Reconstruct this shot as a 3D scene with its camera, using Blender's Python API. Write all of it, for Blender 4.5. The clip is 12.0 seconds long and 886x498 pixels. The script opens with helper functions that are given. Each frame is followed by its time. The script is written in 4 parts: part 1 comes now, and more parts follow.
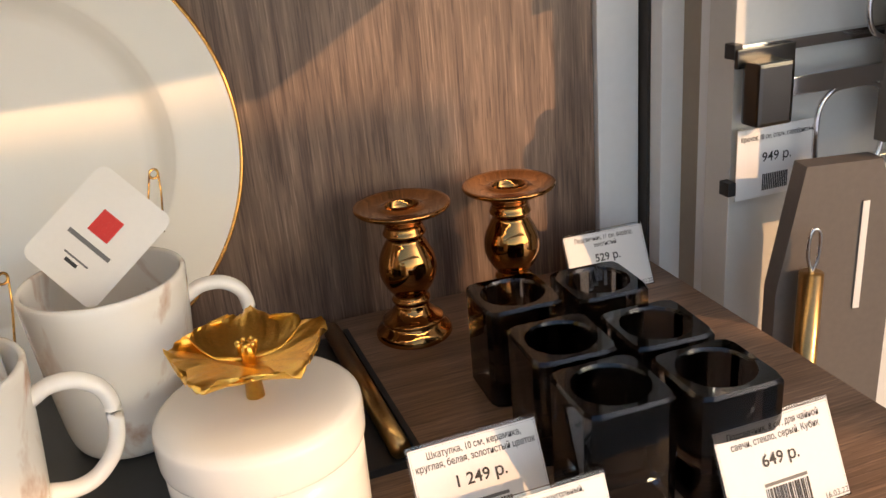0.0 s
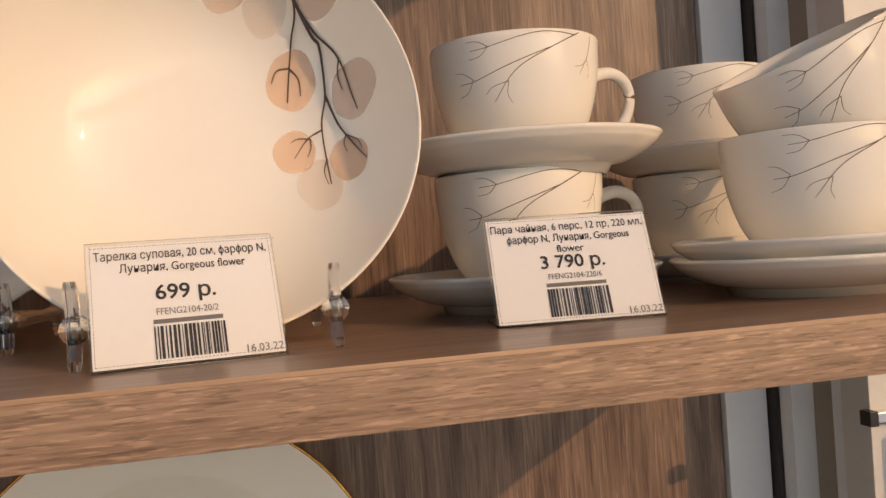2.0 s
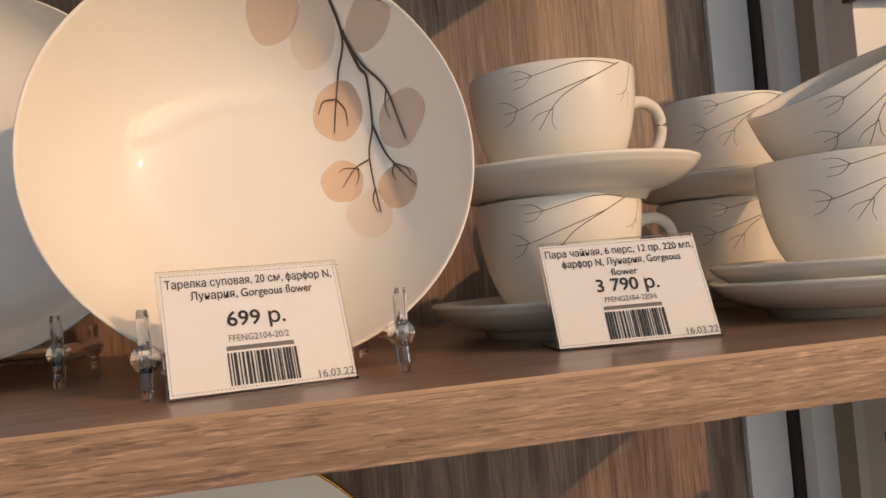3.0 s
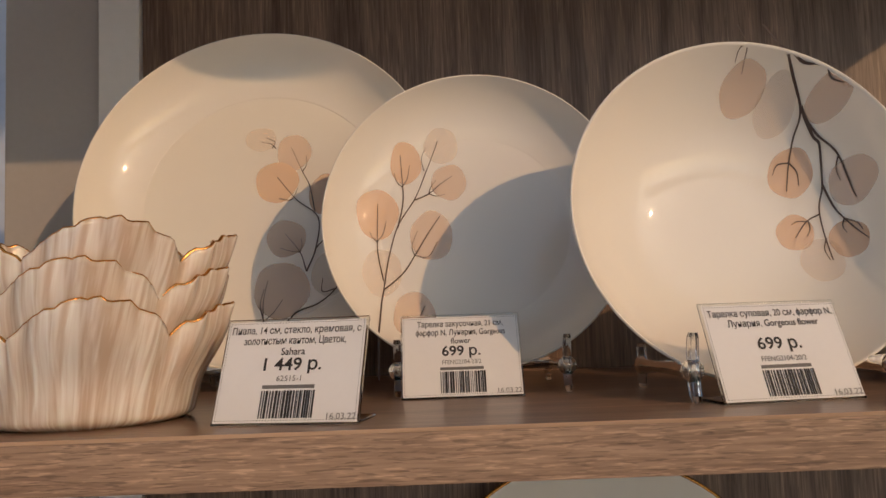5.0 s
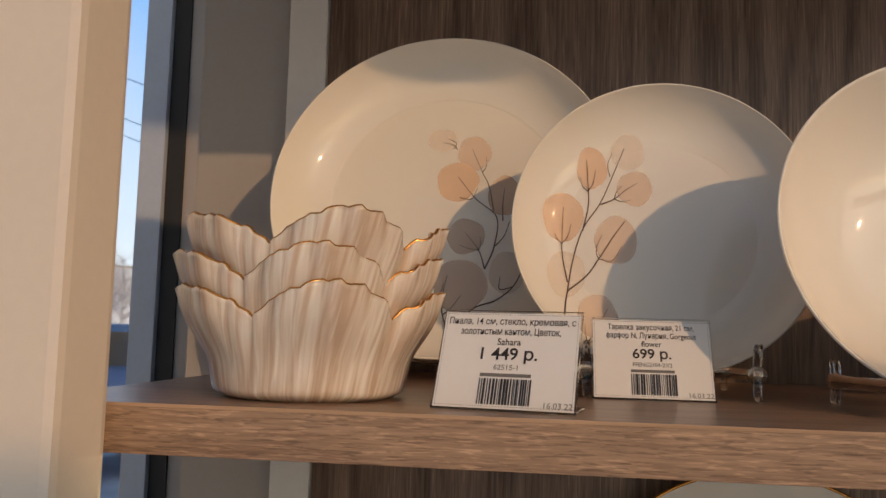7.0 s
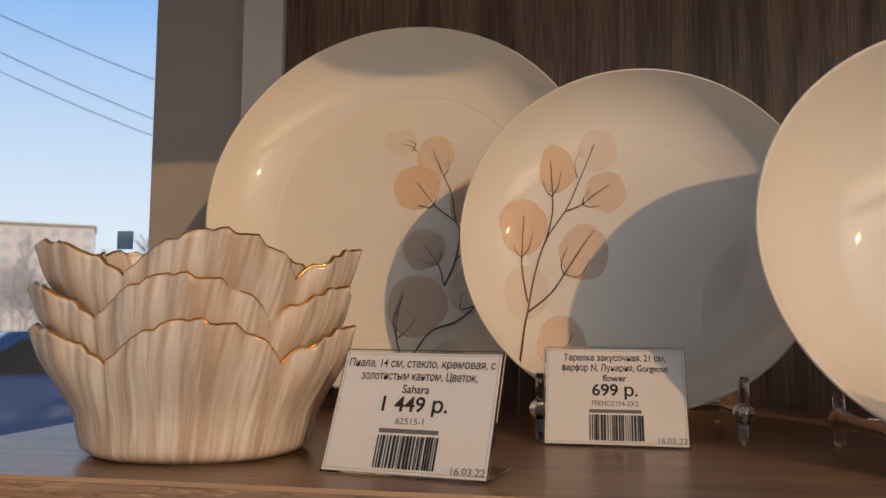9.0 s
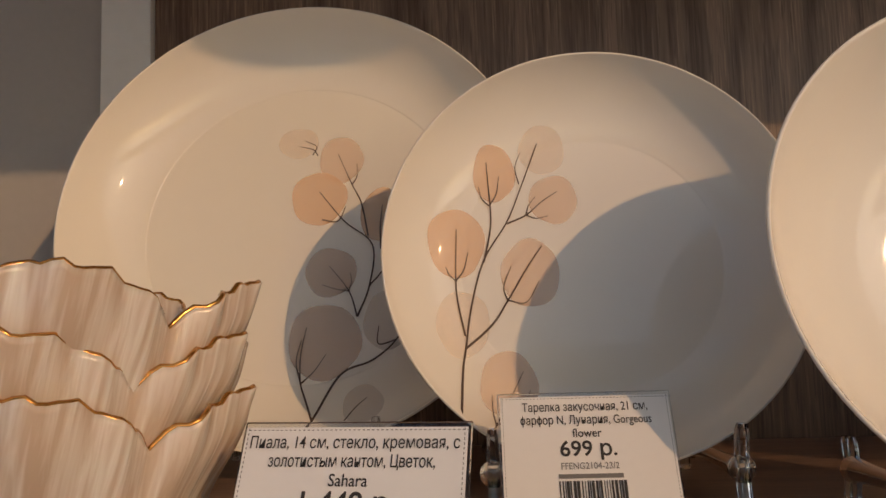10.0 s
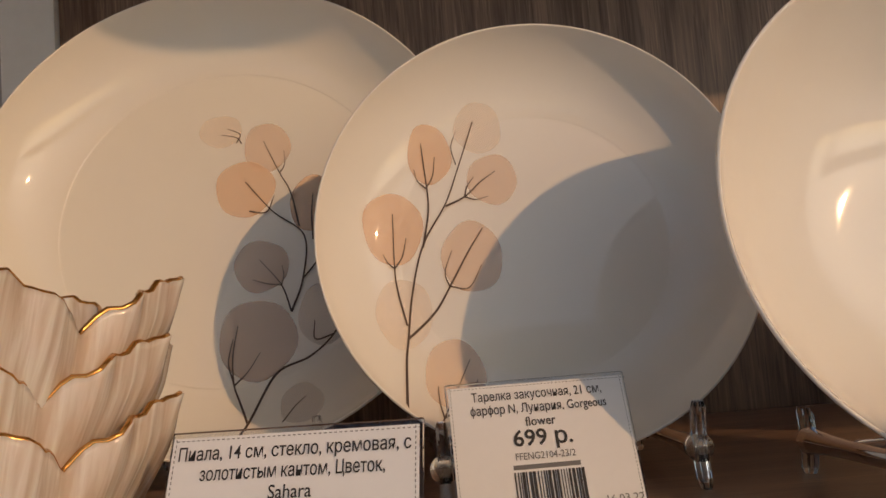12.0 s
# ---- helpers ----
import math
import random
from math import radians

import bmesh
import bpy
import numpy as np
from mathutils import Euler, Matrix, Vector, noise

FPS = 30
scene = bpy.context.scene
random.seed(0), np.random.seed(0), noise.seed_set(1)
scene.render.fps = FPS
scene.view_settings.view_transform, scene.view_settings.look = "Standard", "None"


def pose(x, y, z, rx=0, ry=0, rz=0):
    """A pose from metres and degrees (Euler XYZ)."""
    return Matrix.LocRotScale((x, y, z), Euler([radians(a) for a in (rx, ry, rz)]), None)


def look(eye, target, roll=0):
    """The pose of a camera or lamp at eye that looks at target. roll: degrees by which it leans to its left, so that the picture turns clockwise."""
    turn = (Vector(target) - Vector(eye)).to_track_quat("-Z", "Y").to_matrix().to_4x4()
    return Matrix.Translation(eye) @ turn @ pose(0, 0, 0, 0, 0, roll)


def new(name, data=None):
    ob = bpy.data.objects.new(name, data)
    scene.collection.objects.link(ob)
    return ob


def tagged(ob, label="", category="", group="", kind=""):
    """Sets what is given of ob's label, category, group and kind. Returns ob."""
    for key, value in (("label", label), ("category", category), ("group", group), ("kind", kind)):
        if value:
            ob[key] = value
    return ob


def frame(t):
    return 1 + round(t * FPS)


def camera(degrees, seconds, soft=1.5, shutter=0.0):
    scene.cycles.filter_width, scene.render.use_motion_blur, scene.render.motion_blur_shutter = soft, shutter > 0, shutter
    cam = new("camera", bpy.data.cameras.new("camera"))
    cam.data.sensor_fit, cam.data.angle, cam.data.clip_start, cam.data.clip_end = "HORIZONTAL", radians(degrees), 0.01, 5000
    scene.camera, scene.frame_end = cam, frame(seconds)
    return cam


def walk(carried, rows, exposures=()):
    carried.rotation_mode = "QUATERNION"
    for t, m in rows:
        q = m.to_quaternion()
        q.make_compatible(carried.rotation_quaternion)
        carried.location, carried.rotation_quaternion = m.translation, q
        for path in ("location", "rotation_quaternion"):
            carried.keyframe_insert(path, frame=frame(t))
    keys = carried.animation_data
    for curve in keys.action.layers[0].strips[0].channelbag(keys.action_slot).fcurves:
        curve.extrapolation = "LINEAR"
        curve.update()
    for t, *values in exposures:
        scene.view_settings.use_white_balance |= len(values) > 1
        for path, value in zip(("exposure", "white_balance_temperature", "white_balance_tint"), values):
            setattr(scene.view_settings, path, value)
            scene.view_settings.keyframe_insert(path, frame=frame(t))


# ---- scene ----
cam = camera(54.9, 12.0)
PATH = [
    (0, (0.094, -0.262, 1.209), (0.644, 1.512, 0.466), -5.1),
    (0.5, (0.07, -0.274, 1.255), (0.491, 1.627, 0.798), -6.2),
    (0.8, (0.046, -0.252, 1.279), (0.458, 1.674, 0.935), -3.7),
    (1, (0.037, -0.252, 1.31), (0.459, 1.685, 1.048), -4.3),
    (1.5, (0.042, -0.267, 1.333), (0.446, 1.691, 1.271), -4.2),
    (2, (0.064, -0.278, 1.339), (0.488, 1.676, 1.32), -4.0),
    (2.5, (0.063, -0.277, 1.338), (0.544, 1.664, 1.359), -4.4),
    (3, (0.03, -0.274, 1.337), (0.504, 1.668, 1.398), -4.8),
    (3.5, (-0.014, -0.283, 1.338), (0.273, 1.693, 1.452), -4.6),
    (3.7, (-0.031, -0.291, 1.337), (0.17, 1.695, 1.473), -4.5),
    (5.3, (-0.137, -0.363, 1.343), (-0.186, 1.629, 1.518), -1.4),
    (5.5, (-0.146, -0.368, 1.342), (-0.229, 1.622, 1.519), -0.9),
    (6, (-0.163, -0.37, 1.339), (-0.31, 1.616, 1.521), 0.1),
    (6.5, (-0.175, -0.37, 1.338), (-0.374, 1.611, 1.525), 1.0),
    (6.7, (-0.176, -0.371, 1.338), (-0.4, 1.607, 1.526), 1.3),
    (8.3, (-0.147, -0.364, 1.326), (-0.466, 1.601, 1.517), 1.5),
    (8.5, (-0.145, -0.35, 1.333), (-0.431, 1.621, 1.513), 1.6),
    (9, (-0.122, -0.29, 1.357), (-0.485, 1.669, 1.537), 0.5),
    (9.5, (-0.143, -0.227, 1.37), (-0.466, 1.738, 1.554), -0.3),
    (10, (-0.154, -0.199, 1.371), (-0.249, 1.789, 1.577), -1.6),
    (10.5, (-0.154, -0.183, 1.369), (-0.166, 1.806, 1.575), -2.7),
    (11, (-0.155, -0.186, 1.368), (-0.125, 1.804, 1.562), -3.5),
    (11.5, (-0.157, -0.179, 1.365), (-0.105, 1.812, 1.548), -4.0),
    (12, (-0.157, -0.179, 1.371), (-0.096, 1.812, 1.545), -4.6),
]
EXPOSURE = [(0.0, 0.58, 6350, 10), (0.4, 0.83, 6200, 10), (0.8, 0.83, 6300, 10), (1.05, 0.45, 6450, 10), (1.4, 0.20, 6450, 10), (2.0, -0.17, 6500, 11), (3.5, -0.32, 6350, 10),
            (5.5, -0.78, 6200, 10), (8.6, -0.86, 6500, 10), (9.5, -1.05, 6350, 10), (10.0, -0.85, 6480, 11), (12.0, -0.80, 6400, 11)]
walk(cam, [(t, look(eye, target, roll)) for t, eye, target, roll in PATH], EXPOSURE)

# ---- light and sky ----
SUN_DIR = Vector((-0.82, 1.0, -0.50)).normalized()
world = bpy.data.worlds.new("sky")
scene.world = world
world.use_nodes = True
wn = world.node_tree
sky = wn.nodes.new("ShaderNodeTexSky")
sky.sky_type, sky.sun_disc = "NISHITA", False
sky.sun_elevation, sky.sun_rotation = radians(21.1), radians(140.6)
wn.links.new(sky.outputs[0], wn.nodes["Background"].inputs[0])
wn.nodes["Background"].inputs[1].default_value = 0.17
sun = bpy.data.lights.new("sun", "SUN")
sun.energy, sun.angle, sun.color = 2.3, radians(0.7), (1.0, 0.58, 0.275)
sun_ob = new("sun", sun)
sun_ob.matrix_world = look((2.0, -3.0, 4.0), Vector((2.0, -3.0, 4.0)) + SUN_DIR)


# ---- materials ----
def material(name, color, rough=0.5, metal=0.0, **kw):
    m = bpy.data.materials.new(name)
    m.use_nodes = True
    p = m.node_tree.nodes["Principled BSDF"]
    p.inputs["Base Color"].default_value = (*color, 1)
    p.inputs["Roughness"].default_value = rough
    p.inputs["Metallic"].default_value = metal
    for k, v in kw.items():
        p.inputs[k.replace("_", " ")].default_value = v
    return m


def nodes_of(m):
    t = m.node_tree
    return t.nodes, t.links, t.nodes["Principled BSDF"]


def vary(m, scale=8.0, amount=0.12, bump=0.0, stretch=(1, 1, 1), fine=60.0):
    """Two scales of noise on the colour and the roughness, and a fine relief."""
    n, l, p = nodes_of(m)
    base = tuple(p.inputs["Base Color"].default_value)
    co = n.new("ShaderNodeTexCoord")
    mp = n.new("ShaderNodeMapping")
    mp.inputs["Scale"].default_value = stretch
    l.new(co.outputs["Object"], mp.inputs[0])
    a, b = n.new("ShaderNodeTexNoise"), n.new("ShaderNodeTexNoise")
    a.inputs["Scale"].default_value, b.inputs["Scale"].default_value = scale, fine
    a.inputs["Detail"].default_value = b.inputs["Detail"].default_value = 4
    l.new(mp.outputs[0], a.inputs["Vector"])
    l.new(mp.outputs[0], b.inputs["Vector"])
    ad = n.new("ShaderNodeMath")
    ad.operation = "ADD"
    l.new(a.outputs["Fac"], ad.inputs[0])
    l.new(b.outputs["Fac"], ad.inputs[1])
    ramp = n.new("ShaderNodeMapRange")
    ramp.inputs["From Min"].default_value, ramp.inputs["From Max"].default_value = 0.6, 1.4
    ramp.inputs["To Min"].default_value, ramp.inputs["To Max"].default_value = 1 - amount, 1 + amount
    l.new(ad.outputs[0], ramp.inputs[0])
    mul = n.new("ShaderNodeVectorMath")
    mul.operation = "SCALE"
    mul.inputs[0].default_value = base[:3]
    l.new(ramp.outputs[0], mul.inputs["Scale"])
    l.new(mul.outputs[0], p.inputs["Base Color"])
    if bump:
        bp = n.new("ShaderNodeBump")
        bp.inputs["Strength"].default_value, bp.inputs["Distance"].default_value = bump, 0.0006
        l.new(b.outputs["Fac"], bp.inputs["Height"])
        l.new(bp.outputs[0], p.inputs["Normal"])
    return m


def wood(name, dark, light, along, rough=0.5, seed=0.0, run=9.0, pores=0.9, figure=0.22, across=420.0, fleck=None):
    """Laminate printed as oak: cathedral figure, streaks and fine pores that run along one axis."""
    m = material(name, light, rough)
    n, l, p = nodes_of(m)
    co = n.new("ShaderNodeTexCoord")
    big, mid, fin = ([14, 14, 14], [70, 70, 70], [across, across, across])
    big[along], mid[along], fin[along] = 1.6, 3.0, run
    outs = []
    for sc, det, dist in ((big, 3, 1.2), (mid, 5, 0.4), (fin, 3, 0.0)):
        mp = n.new("ShaderNodeMapping")
        mp.inputs["Location"].default_value = (seed, seed * 1.7, seed * 0.6)
        mp.inputs["Scale"].default_value = sc
        l.new(co.outputs["Object"], mp.inputs[0])
        t = n.new("ShaderNodeTexNoise")
        t.inputs["Scale"].default_value, t.inputs["Detail"].default_value = 1.0, det
        t.inputs["Distortion"].default_value = dist
        l.new(mp.outputs[0], t.inputs["Vector"])
        outs.append(t.outputs["Fac"])
    ring = n.new("ShaderNodeMath")
    ring.operation = "MULTIPLY"
    ring.inputs[1].default_value = 9.0
    l.new(outs[0], ring.inputs[0])
    fr = n.new("ShaderNodeMath")
    fr.operation = "PINGPONG"
    fr.inputs[1].default_value = 1.0
    l.new(ring.outputs[0], fr.inputs[0])
    s1, s2 = n.new("ShaderNodeMath"), n.new("ShaderNodeMath")
    s1.operation = s2.operation = "MULTIPLY_ADD"
    s1.inputs[1].default_value, s2.inputs[1].default_value = figure, pores
    l.new(fr.outputs[0], s1.inputs[0])
    l.new(outs[1], s1.inputs[2])
    l.new(outs[2], s2.inputs[0])
    l.new(s1.outputs[0], s2.inputs[2])
    ramp = n.new("ShaderNodeValToRGB")
    ramp.color_ramp.elements[0].position, ramp.color_ramp.elements[1].position = 0.0, 1.0
    ramp.color_ramp.elements[0].color, ramp.color_ramp.elements[1].color = (*dark, 1), (*light, 1)
    mr = n.new("ShaderNodeMapRange")
    mr.inputs["From Min"].default_value, mr.inputs["From Max"].default_value = 0.5 + figure * 0.5 + pores * 0.5 - 0.36, 0.5 + figure * 0.5 + pores * 0.5 + 0.36
    l.new(s2.outputs[0], mr.inputs[0])
    l.new(mr.outputs[0], ramp.inputs[0])
    last = ramp.outputs[0]
    for k, (gain, lo, hi) in enumerate(((1.40, 0.56, 0.64), (0.66, 0.57, 0.64)) if fleck else ()):
        mp = n.new("ShaderNodeMapping")
        mp.inputs["Location"].default_value = (seed + 5 * k, seed * 2, seed + 3 * k)
        sc = [fleck[1]] * 3
        sc[along] = fleck[0]
        mp.inputs["Scale"].default_value = sc
        mp.inputs["Rotation"].default_value = (0, radians(1.5 * fleck[2]), 0)
        l.new(co.outputs["Object"], mp.inputs[0])
        t = n.new("ShaderNodeTexNoise")
        t.inputs["Scale"].default_value, t.inputs["Detail"].default_value = 1.0, 2
        l.new(mp.outputs[0], t.inputs["Vector"])
        mk = n.new("ShaderNodeMapRange")
        mk.inputs["From Min"].default_value, mk.inputs["From Max"].default_value = lo, hi
        l.new(t.outputs["Fac"], mk.inputs[0])
        sh = n.new("ShaderNodeVectorMath")
        sh.operation = "SCALE"
        sh.inputs["Scale"].default_value = gain
        l.new(last, sh.inputs[0])
        mx = n.new("ShaderNodeMix")
        mx.data_type = "RGBA"
        l.new(mk.outputs[0], mx.inputs[0])
        l.new(last, mx.inputs[6])
        l.new(sh.outputs[0], mx.inputs[7])
        last = mx.outputs[2]
    l.new(last, p.inputs["Base Color"])
    bp = n.new("ShaderNodeBump")
    bp.inputs["Strength"].default_value, bp.inputs["Distance"].default_value = 0.35, 0.0004
    l.new(outs[2], bp.inputs["Height"])
    l.new(bp.outputs[0], p.inputs["Normal"])
    return m


WOOD_SHELF = wood("oak_laminate", (0.15, 0.09, 0.057), (0.33, 0.21, 0.14), 0, 0.30, 0.0, 9.0, 0.9, 0.22, 420.0, (30.0, 800.0, 0))
WOOD_EDGE = wood("oak_edge_band", (0.20, 0.122, 0.076), (0.44, 0.295, 0.192), 0, 0.5, 7.3, 45.0, 1.2, 0.12, 760.0, (95.0, 1000.0, 1))
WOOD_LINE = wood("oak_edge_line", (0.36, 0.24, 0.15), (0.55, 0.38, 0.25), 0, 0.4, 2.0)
WOOD_BACK = wood("oak_back", (0.10, 0.062, 0.045), (0.26, 0.175, 0.128), 2, 0.42, 3.1, 13.0, 1.1, 0.40, 420.0, (26.0, 700.0, 0))
PORCELAIN = vary(material("porcelain", (0.84, 0.80, 0.715), 0.03), 6, 0.015, 0, fine=30)
BONE = vary(material("white_ceramic", (0.83, 0.79, 0.72), 0.16), 6, 0.02, 0, fine=30)
GLAZE = vary(material("ivory_glaze", (0.74, 0.70, 0.66), 0.12), 6, 0.02, 0, fine=30)
GOLD = vary(material("gold", (0.83, 0.50, 0.16), 0.16, 1.0), 40, 0.10, 0.1, fine=300)
GOLD_LEAF = vary(material("gold_leaf", (1.0, 0.60, 0.13), 0.30, 1.0), 60, 0.15, 0.4, fine=500)
BRONZE = vary(material("copper_gold_glaze", (0.50, 0.24, 0.075), 0.07, 1.0), 20, 0.10, 0, fine=120)
BRASS = vary(material("brass", (0.42, 0.27, 0.11), 0.28, 1.0), 40, 0.15, 0.1, fine=400)
GOLD_LINE = material("gold_line", (0.66, 0.33, 0.09), 0.22, 0.85)
DARK_STEEL = vary(material("smoky_steel", (0.10, 0.10, 0.095), 0.22, 1.0), 20, 0.1, 0, fine=120)
CHROME = vary(material("chrome", (0.72, 0.72, 0.72), 0.12, 1.0), 20, 0.06, 0, fine=120)
WHITE_METAL = vary(material("white_enamel", (0.82, 0.83, 0.84), 0.38), 5, 0.03, 0.05, fine=120)
BEIGE = vary(material("beige_edge", (0.33, 0.28, 0.22), 0.5), 5, 0.05, 0.05, fine=160)
WHITE_PANEL = vary(material("white_laminate", (0.66, 0.65, 0.62), 0.45), 4, 0.03, 0.05, fine=160)
CREAM_PANEL = vary(material("cream_laminate", (0.80, 0.72, 0.62), 0.5), 4, 0.03, 0.05, fine=160)
GREY_PANEL = vary(material("grey_panel", (0.45, 0.44, 0.44), 0.55), 4, 0.04, 0.05, fine=160)
GAP_SHADE = vary(material("gap_shade", (0.035, 0.03, 0.027), 0.7), 6, 0.1, 0, fine=80)
BLACK_CARD = vary(material("black_card", (0.018, 0.02, 0.022), 0.4), 6, 0.15, 0.05, fine=200)
BROWN_CARD = vary(material("brown_card", (0.125, 0.105, 0.09), 0.55), 6, 0.1, 0.05, fine=200)
RED = material("red_print", (0.62, 0.035, 0.03), 0.5)
PAPER = vary(material("paper", (0.80, 0.79, 0.78), 0.6), 10, 0.015, 0.05, fine=300)
CARD = vary(material("card", (0.78, 0.75, 0.70), 0.5), 10, 0.02, 0.05, fine=300)
INK = material("ink", (0.03, 0.028, 0.028), 0.6)
GREY_INK = material("grey_ink", (0.16, 0.155, 0.15), 0.6)
TWIG = material("twig_print", (0.10, 0.075, 0.065), 0.5, 0, Specular_IOR_Level=0.1)
WALL = vary(material("wall_paint", (0.70, 0.69, 0.66), 0.7), 1.5, 0.04, 0.1, fine=40)
FLOOR = vary(material("floor_tile", (0.42, 0.40, 0.37), 0.3), 1.5, 0.08, 0.05, fine=20)
FRAME_BLUE = vary(material("window_frame_paint", (0.55, 0.66, 0.85), 0.4), 3, 0.05, 0.05, fine=80)
GASKET = material("gasket", (0.03, 0.032, 0.035), 0.6)
ACRYLIC = material("acrylic", (0.93, 0.95, 0.95), 0.03, 0, Transmission_Weight=1.0, IOR=1.46)
SMOKE = material("smoked_glass", (0.12, 0.125, 0.135), 0.0, 0, Transmission_Weight=1.0, IOR=1.46)
PETAL_TINTS = []
for pname, pcol, palpha in (("peach_print", (0.72, 0.47, 0.31), 0.48), ("rose_print", (0.68, 0.49, 0.38), 0.40), ("pale_print", (0.70, 0.56, 0.46), 0.25)):
    PETAL_TINTS.append(material(pname, pcol, 0.45, 0, Alpha=palpha, Specular_IOR_Level=0.0))
STICKER = material("blue_sticker", (0.30, 0.52, 0.85), 0.4)
LED = material("led", (1, 0.85, 0.6), 0.5)
nodes_of(LED)[2].inputs["Emission Color"].default_value = (1.0, 0.76, 0.42, 1)
nodes_of(LED)[2].inputs["Emission Strength"].default_value = 14.0


def streaked(name):
    """Cream opal glass with white brush streaks that run up the wall of the bowl."""
    m = material(name, (0.70, 0.56, 0.44), 0.16, 0, Subsurface_Weight=0.25, Subsurface_Radius=(0.02, 0.012, 0.008), Subsurface_Scale=0.3)
    n, l, p = nodes_of(m)
    uv = n.new("ShaderNodeUVMap")
    mp = n.new("ShaderNodeMapping")
    mp.inputs["Scale"].default_value = (105, 1.3, 1)
    l.new(uv.outputs[0], mp.inputs[0])
    t = n.new("ShaderNodeTexNoise")
    t.inputs["Scale"].default_value, t.inputs["Detail"].default_value, t.inputs["Distortion"].default_value = 1.0, 5, 0.5
    l.new(mp.outputs[0], t.inputs["Vector"])
    ramp = n.new("ShaderNodeValToRGB")
    ramp.color_ramp.elements[0].position, ramp.color_ramp.elements[1].position = 0.62, 0.92
    ramp.color_ramp.elements[0].color, ramp.color_ramp.elements[1].color = (0.60, 0.47, 0.36, 1), (0.88, 0.83, 0.76, 1)
    cloud = n.new("ShaderNodeTexNoise")
    cloud.inputs["Scale"].default_value, cloud.inputs["Detail"].default_value = 0.2, 2
    l.new(mp.outputs[0], cloud.inputs["Vector"])
    mixed = n.new("ShaderNodeMath")
    mixed.operation = "MULTIPLY_ADD"
    mixed.inputs[1].default_value = 0.5
    l.new(cloud.outputs["Fac"], mixed.inputs[0])
    l.new(t.outputs["Fac"], mixed.inputs[2])
    l.new(mixed.outputs[0], ramp.inputs[0])
    l.new(ramp.outputs[0], p.inputs["Base Color"])
    bp = n.new("ShaderNodeBump")
    bp.inputs["Strength"].default_value, bp.inputs["Distance"].default_value = 0.6, 0.0008
    l.new(t.outputs["Fac"], bp.inputs["Height"])
    l.new(bp.outputs[0], p.inputs["Normal"])
    return m


OPAL = streaked("cream_opal_glass")


def marbled():
    m = material("marbled_porcelain", (0.82, 0.78, 0.71), 0.15)
    n, l, p = nodes_of(m)
    co = n.new("ShaderNodeTexCoord")
    t = n.new("ShaderNodeTexNoise")
    t.inputs["Scale"].default_value, t.inputs["Detail"].default_value, t.inputs["Distortion"].default_value = 16, 6, 2.0
    l.new(co.outputs["Object"], t.inputs["Vector"])
    ramp = n.new("ShaderNodeValToRGB")
    e = ramp.color_ramp.elements
    e[0].position, e[1].position = 0.28, 0.42
    e[0].color, e[1].color = (0.52, 0.34, 0.24, 1), (0.82, 0.78, 0.71, 1)
    l.new(t.outputs["Fac"], ramp.inputs[0])
    l.new(ramp.outputs[0], p.inputs["Base Color"])
    return m


MARBLE = marbled()


# ---- builders ----
def thing(name, m, label, category, group=""):
    ob = new(name)
    ob.empty_display_size = 0.02
    ob.matrix_world = m
    return tagged(ob, label, category, group)


def part(name, bm, mat, parent=None, label="", smooth=True, m=None):
    me = bpy.data.meshes.new(name)
    bm.normal_update()
    bm.to_mesh(me)
    bm.free()
    me.materials.append(mat)
    for f in me.polygons:
        f.use_smooth = smooth
    ob = new(name, me)
    if parent:
        ob.parent = parent
    if m is not None:
        ob.matrix_basis = m
    if label:
        tagged(ob, label)
    return ob


def structure(name, bm, mat, label, category):
    return tagged(part(name, bm, mat, None, "", False), label, category, "", "structure")


def box(x0, x1, y0, y1, z0, z1, bevel=0.0, bm=None, seg=2):
    b = bmesh.new()
    bmesh.ops.create_cube(b, size=1)
    for v in b.verts:
        v.co = Vector(((x0 + x1) / 2 + v.co.x * (x1 - x0), (y0 + y1) / 2 + v.co.y * (y1 - y0), (z0 + z1) / 2 + v.co.z * (z1 - z0)))
    if bevel:
        bmesh.ops.bevel(b, geom=b.edges[:], offset=bevel, segments=seg, profile=0.7, affect="EDGES")
    return join(bm, b)


def join(bm, b, m=None):
    if m is not None:
        b.transform(m)
    if bm is None:
        return b
    me = bpy.data.meshes.new("tmp")
    b.to_mesh(me)
    b.free()
    bm.from_mesh(me)
    bpy.data.meshes.remove(me)
    return bm


def grid(rows, wrap=True, cap0=False, cap1=False):
    """A skin over rows of points; wrap closes each row to a ring."""
    bm = bmesh.new()
    vs = [[bm.verts.new(p) for p in r] for r in rows]
    k = len(rows[0])
    for a, b in zip(vs, vs[1:]):
        for i in range(k if wrap else k - 1):
            j = (i + 1) % k
            bm.faces.new((a[i], a[j], b[j], b[i]))
    if cap0:
        bm.faces.new(vs[0][::-1])
    if cap1:
        bm.faces.new(vs[-1])
    return bm


def lathe(profile, seg=64, cap0=True, cap1=False):
    rows = [[(r * math.cos(2 * math.pi * i / seg), r * math.sin(2 * math.pi * i / seg), z) for i in range(seg)] for r, z in profile]
    return grid(rows, True, cap0, cap1)


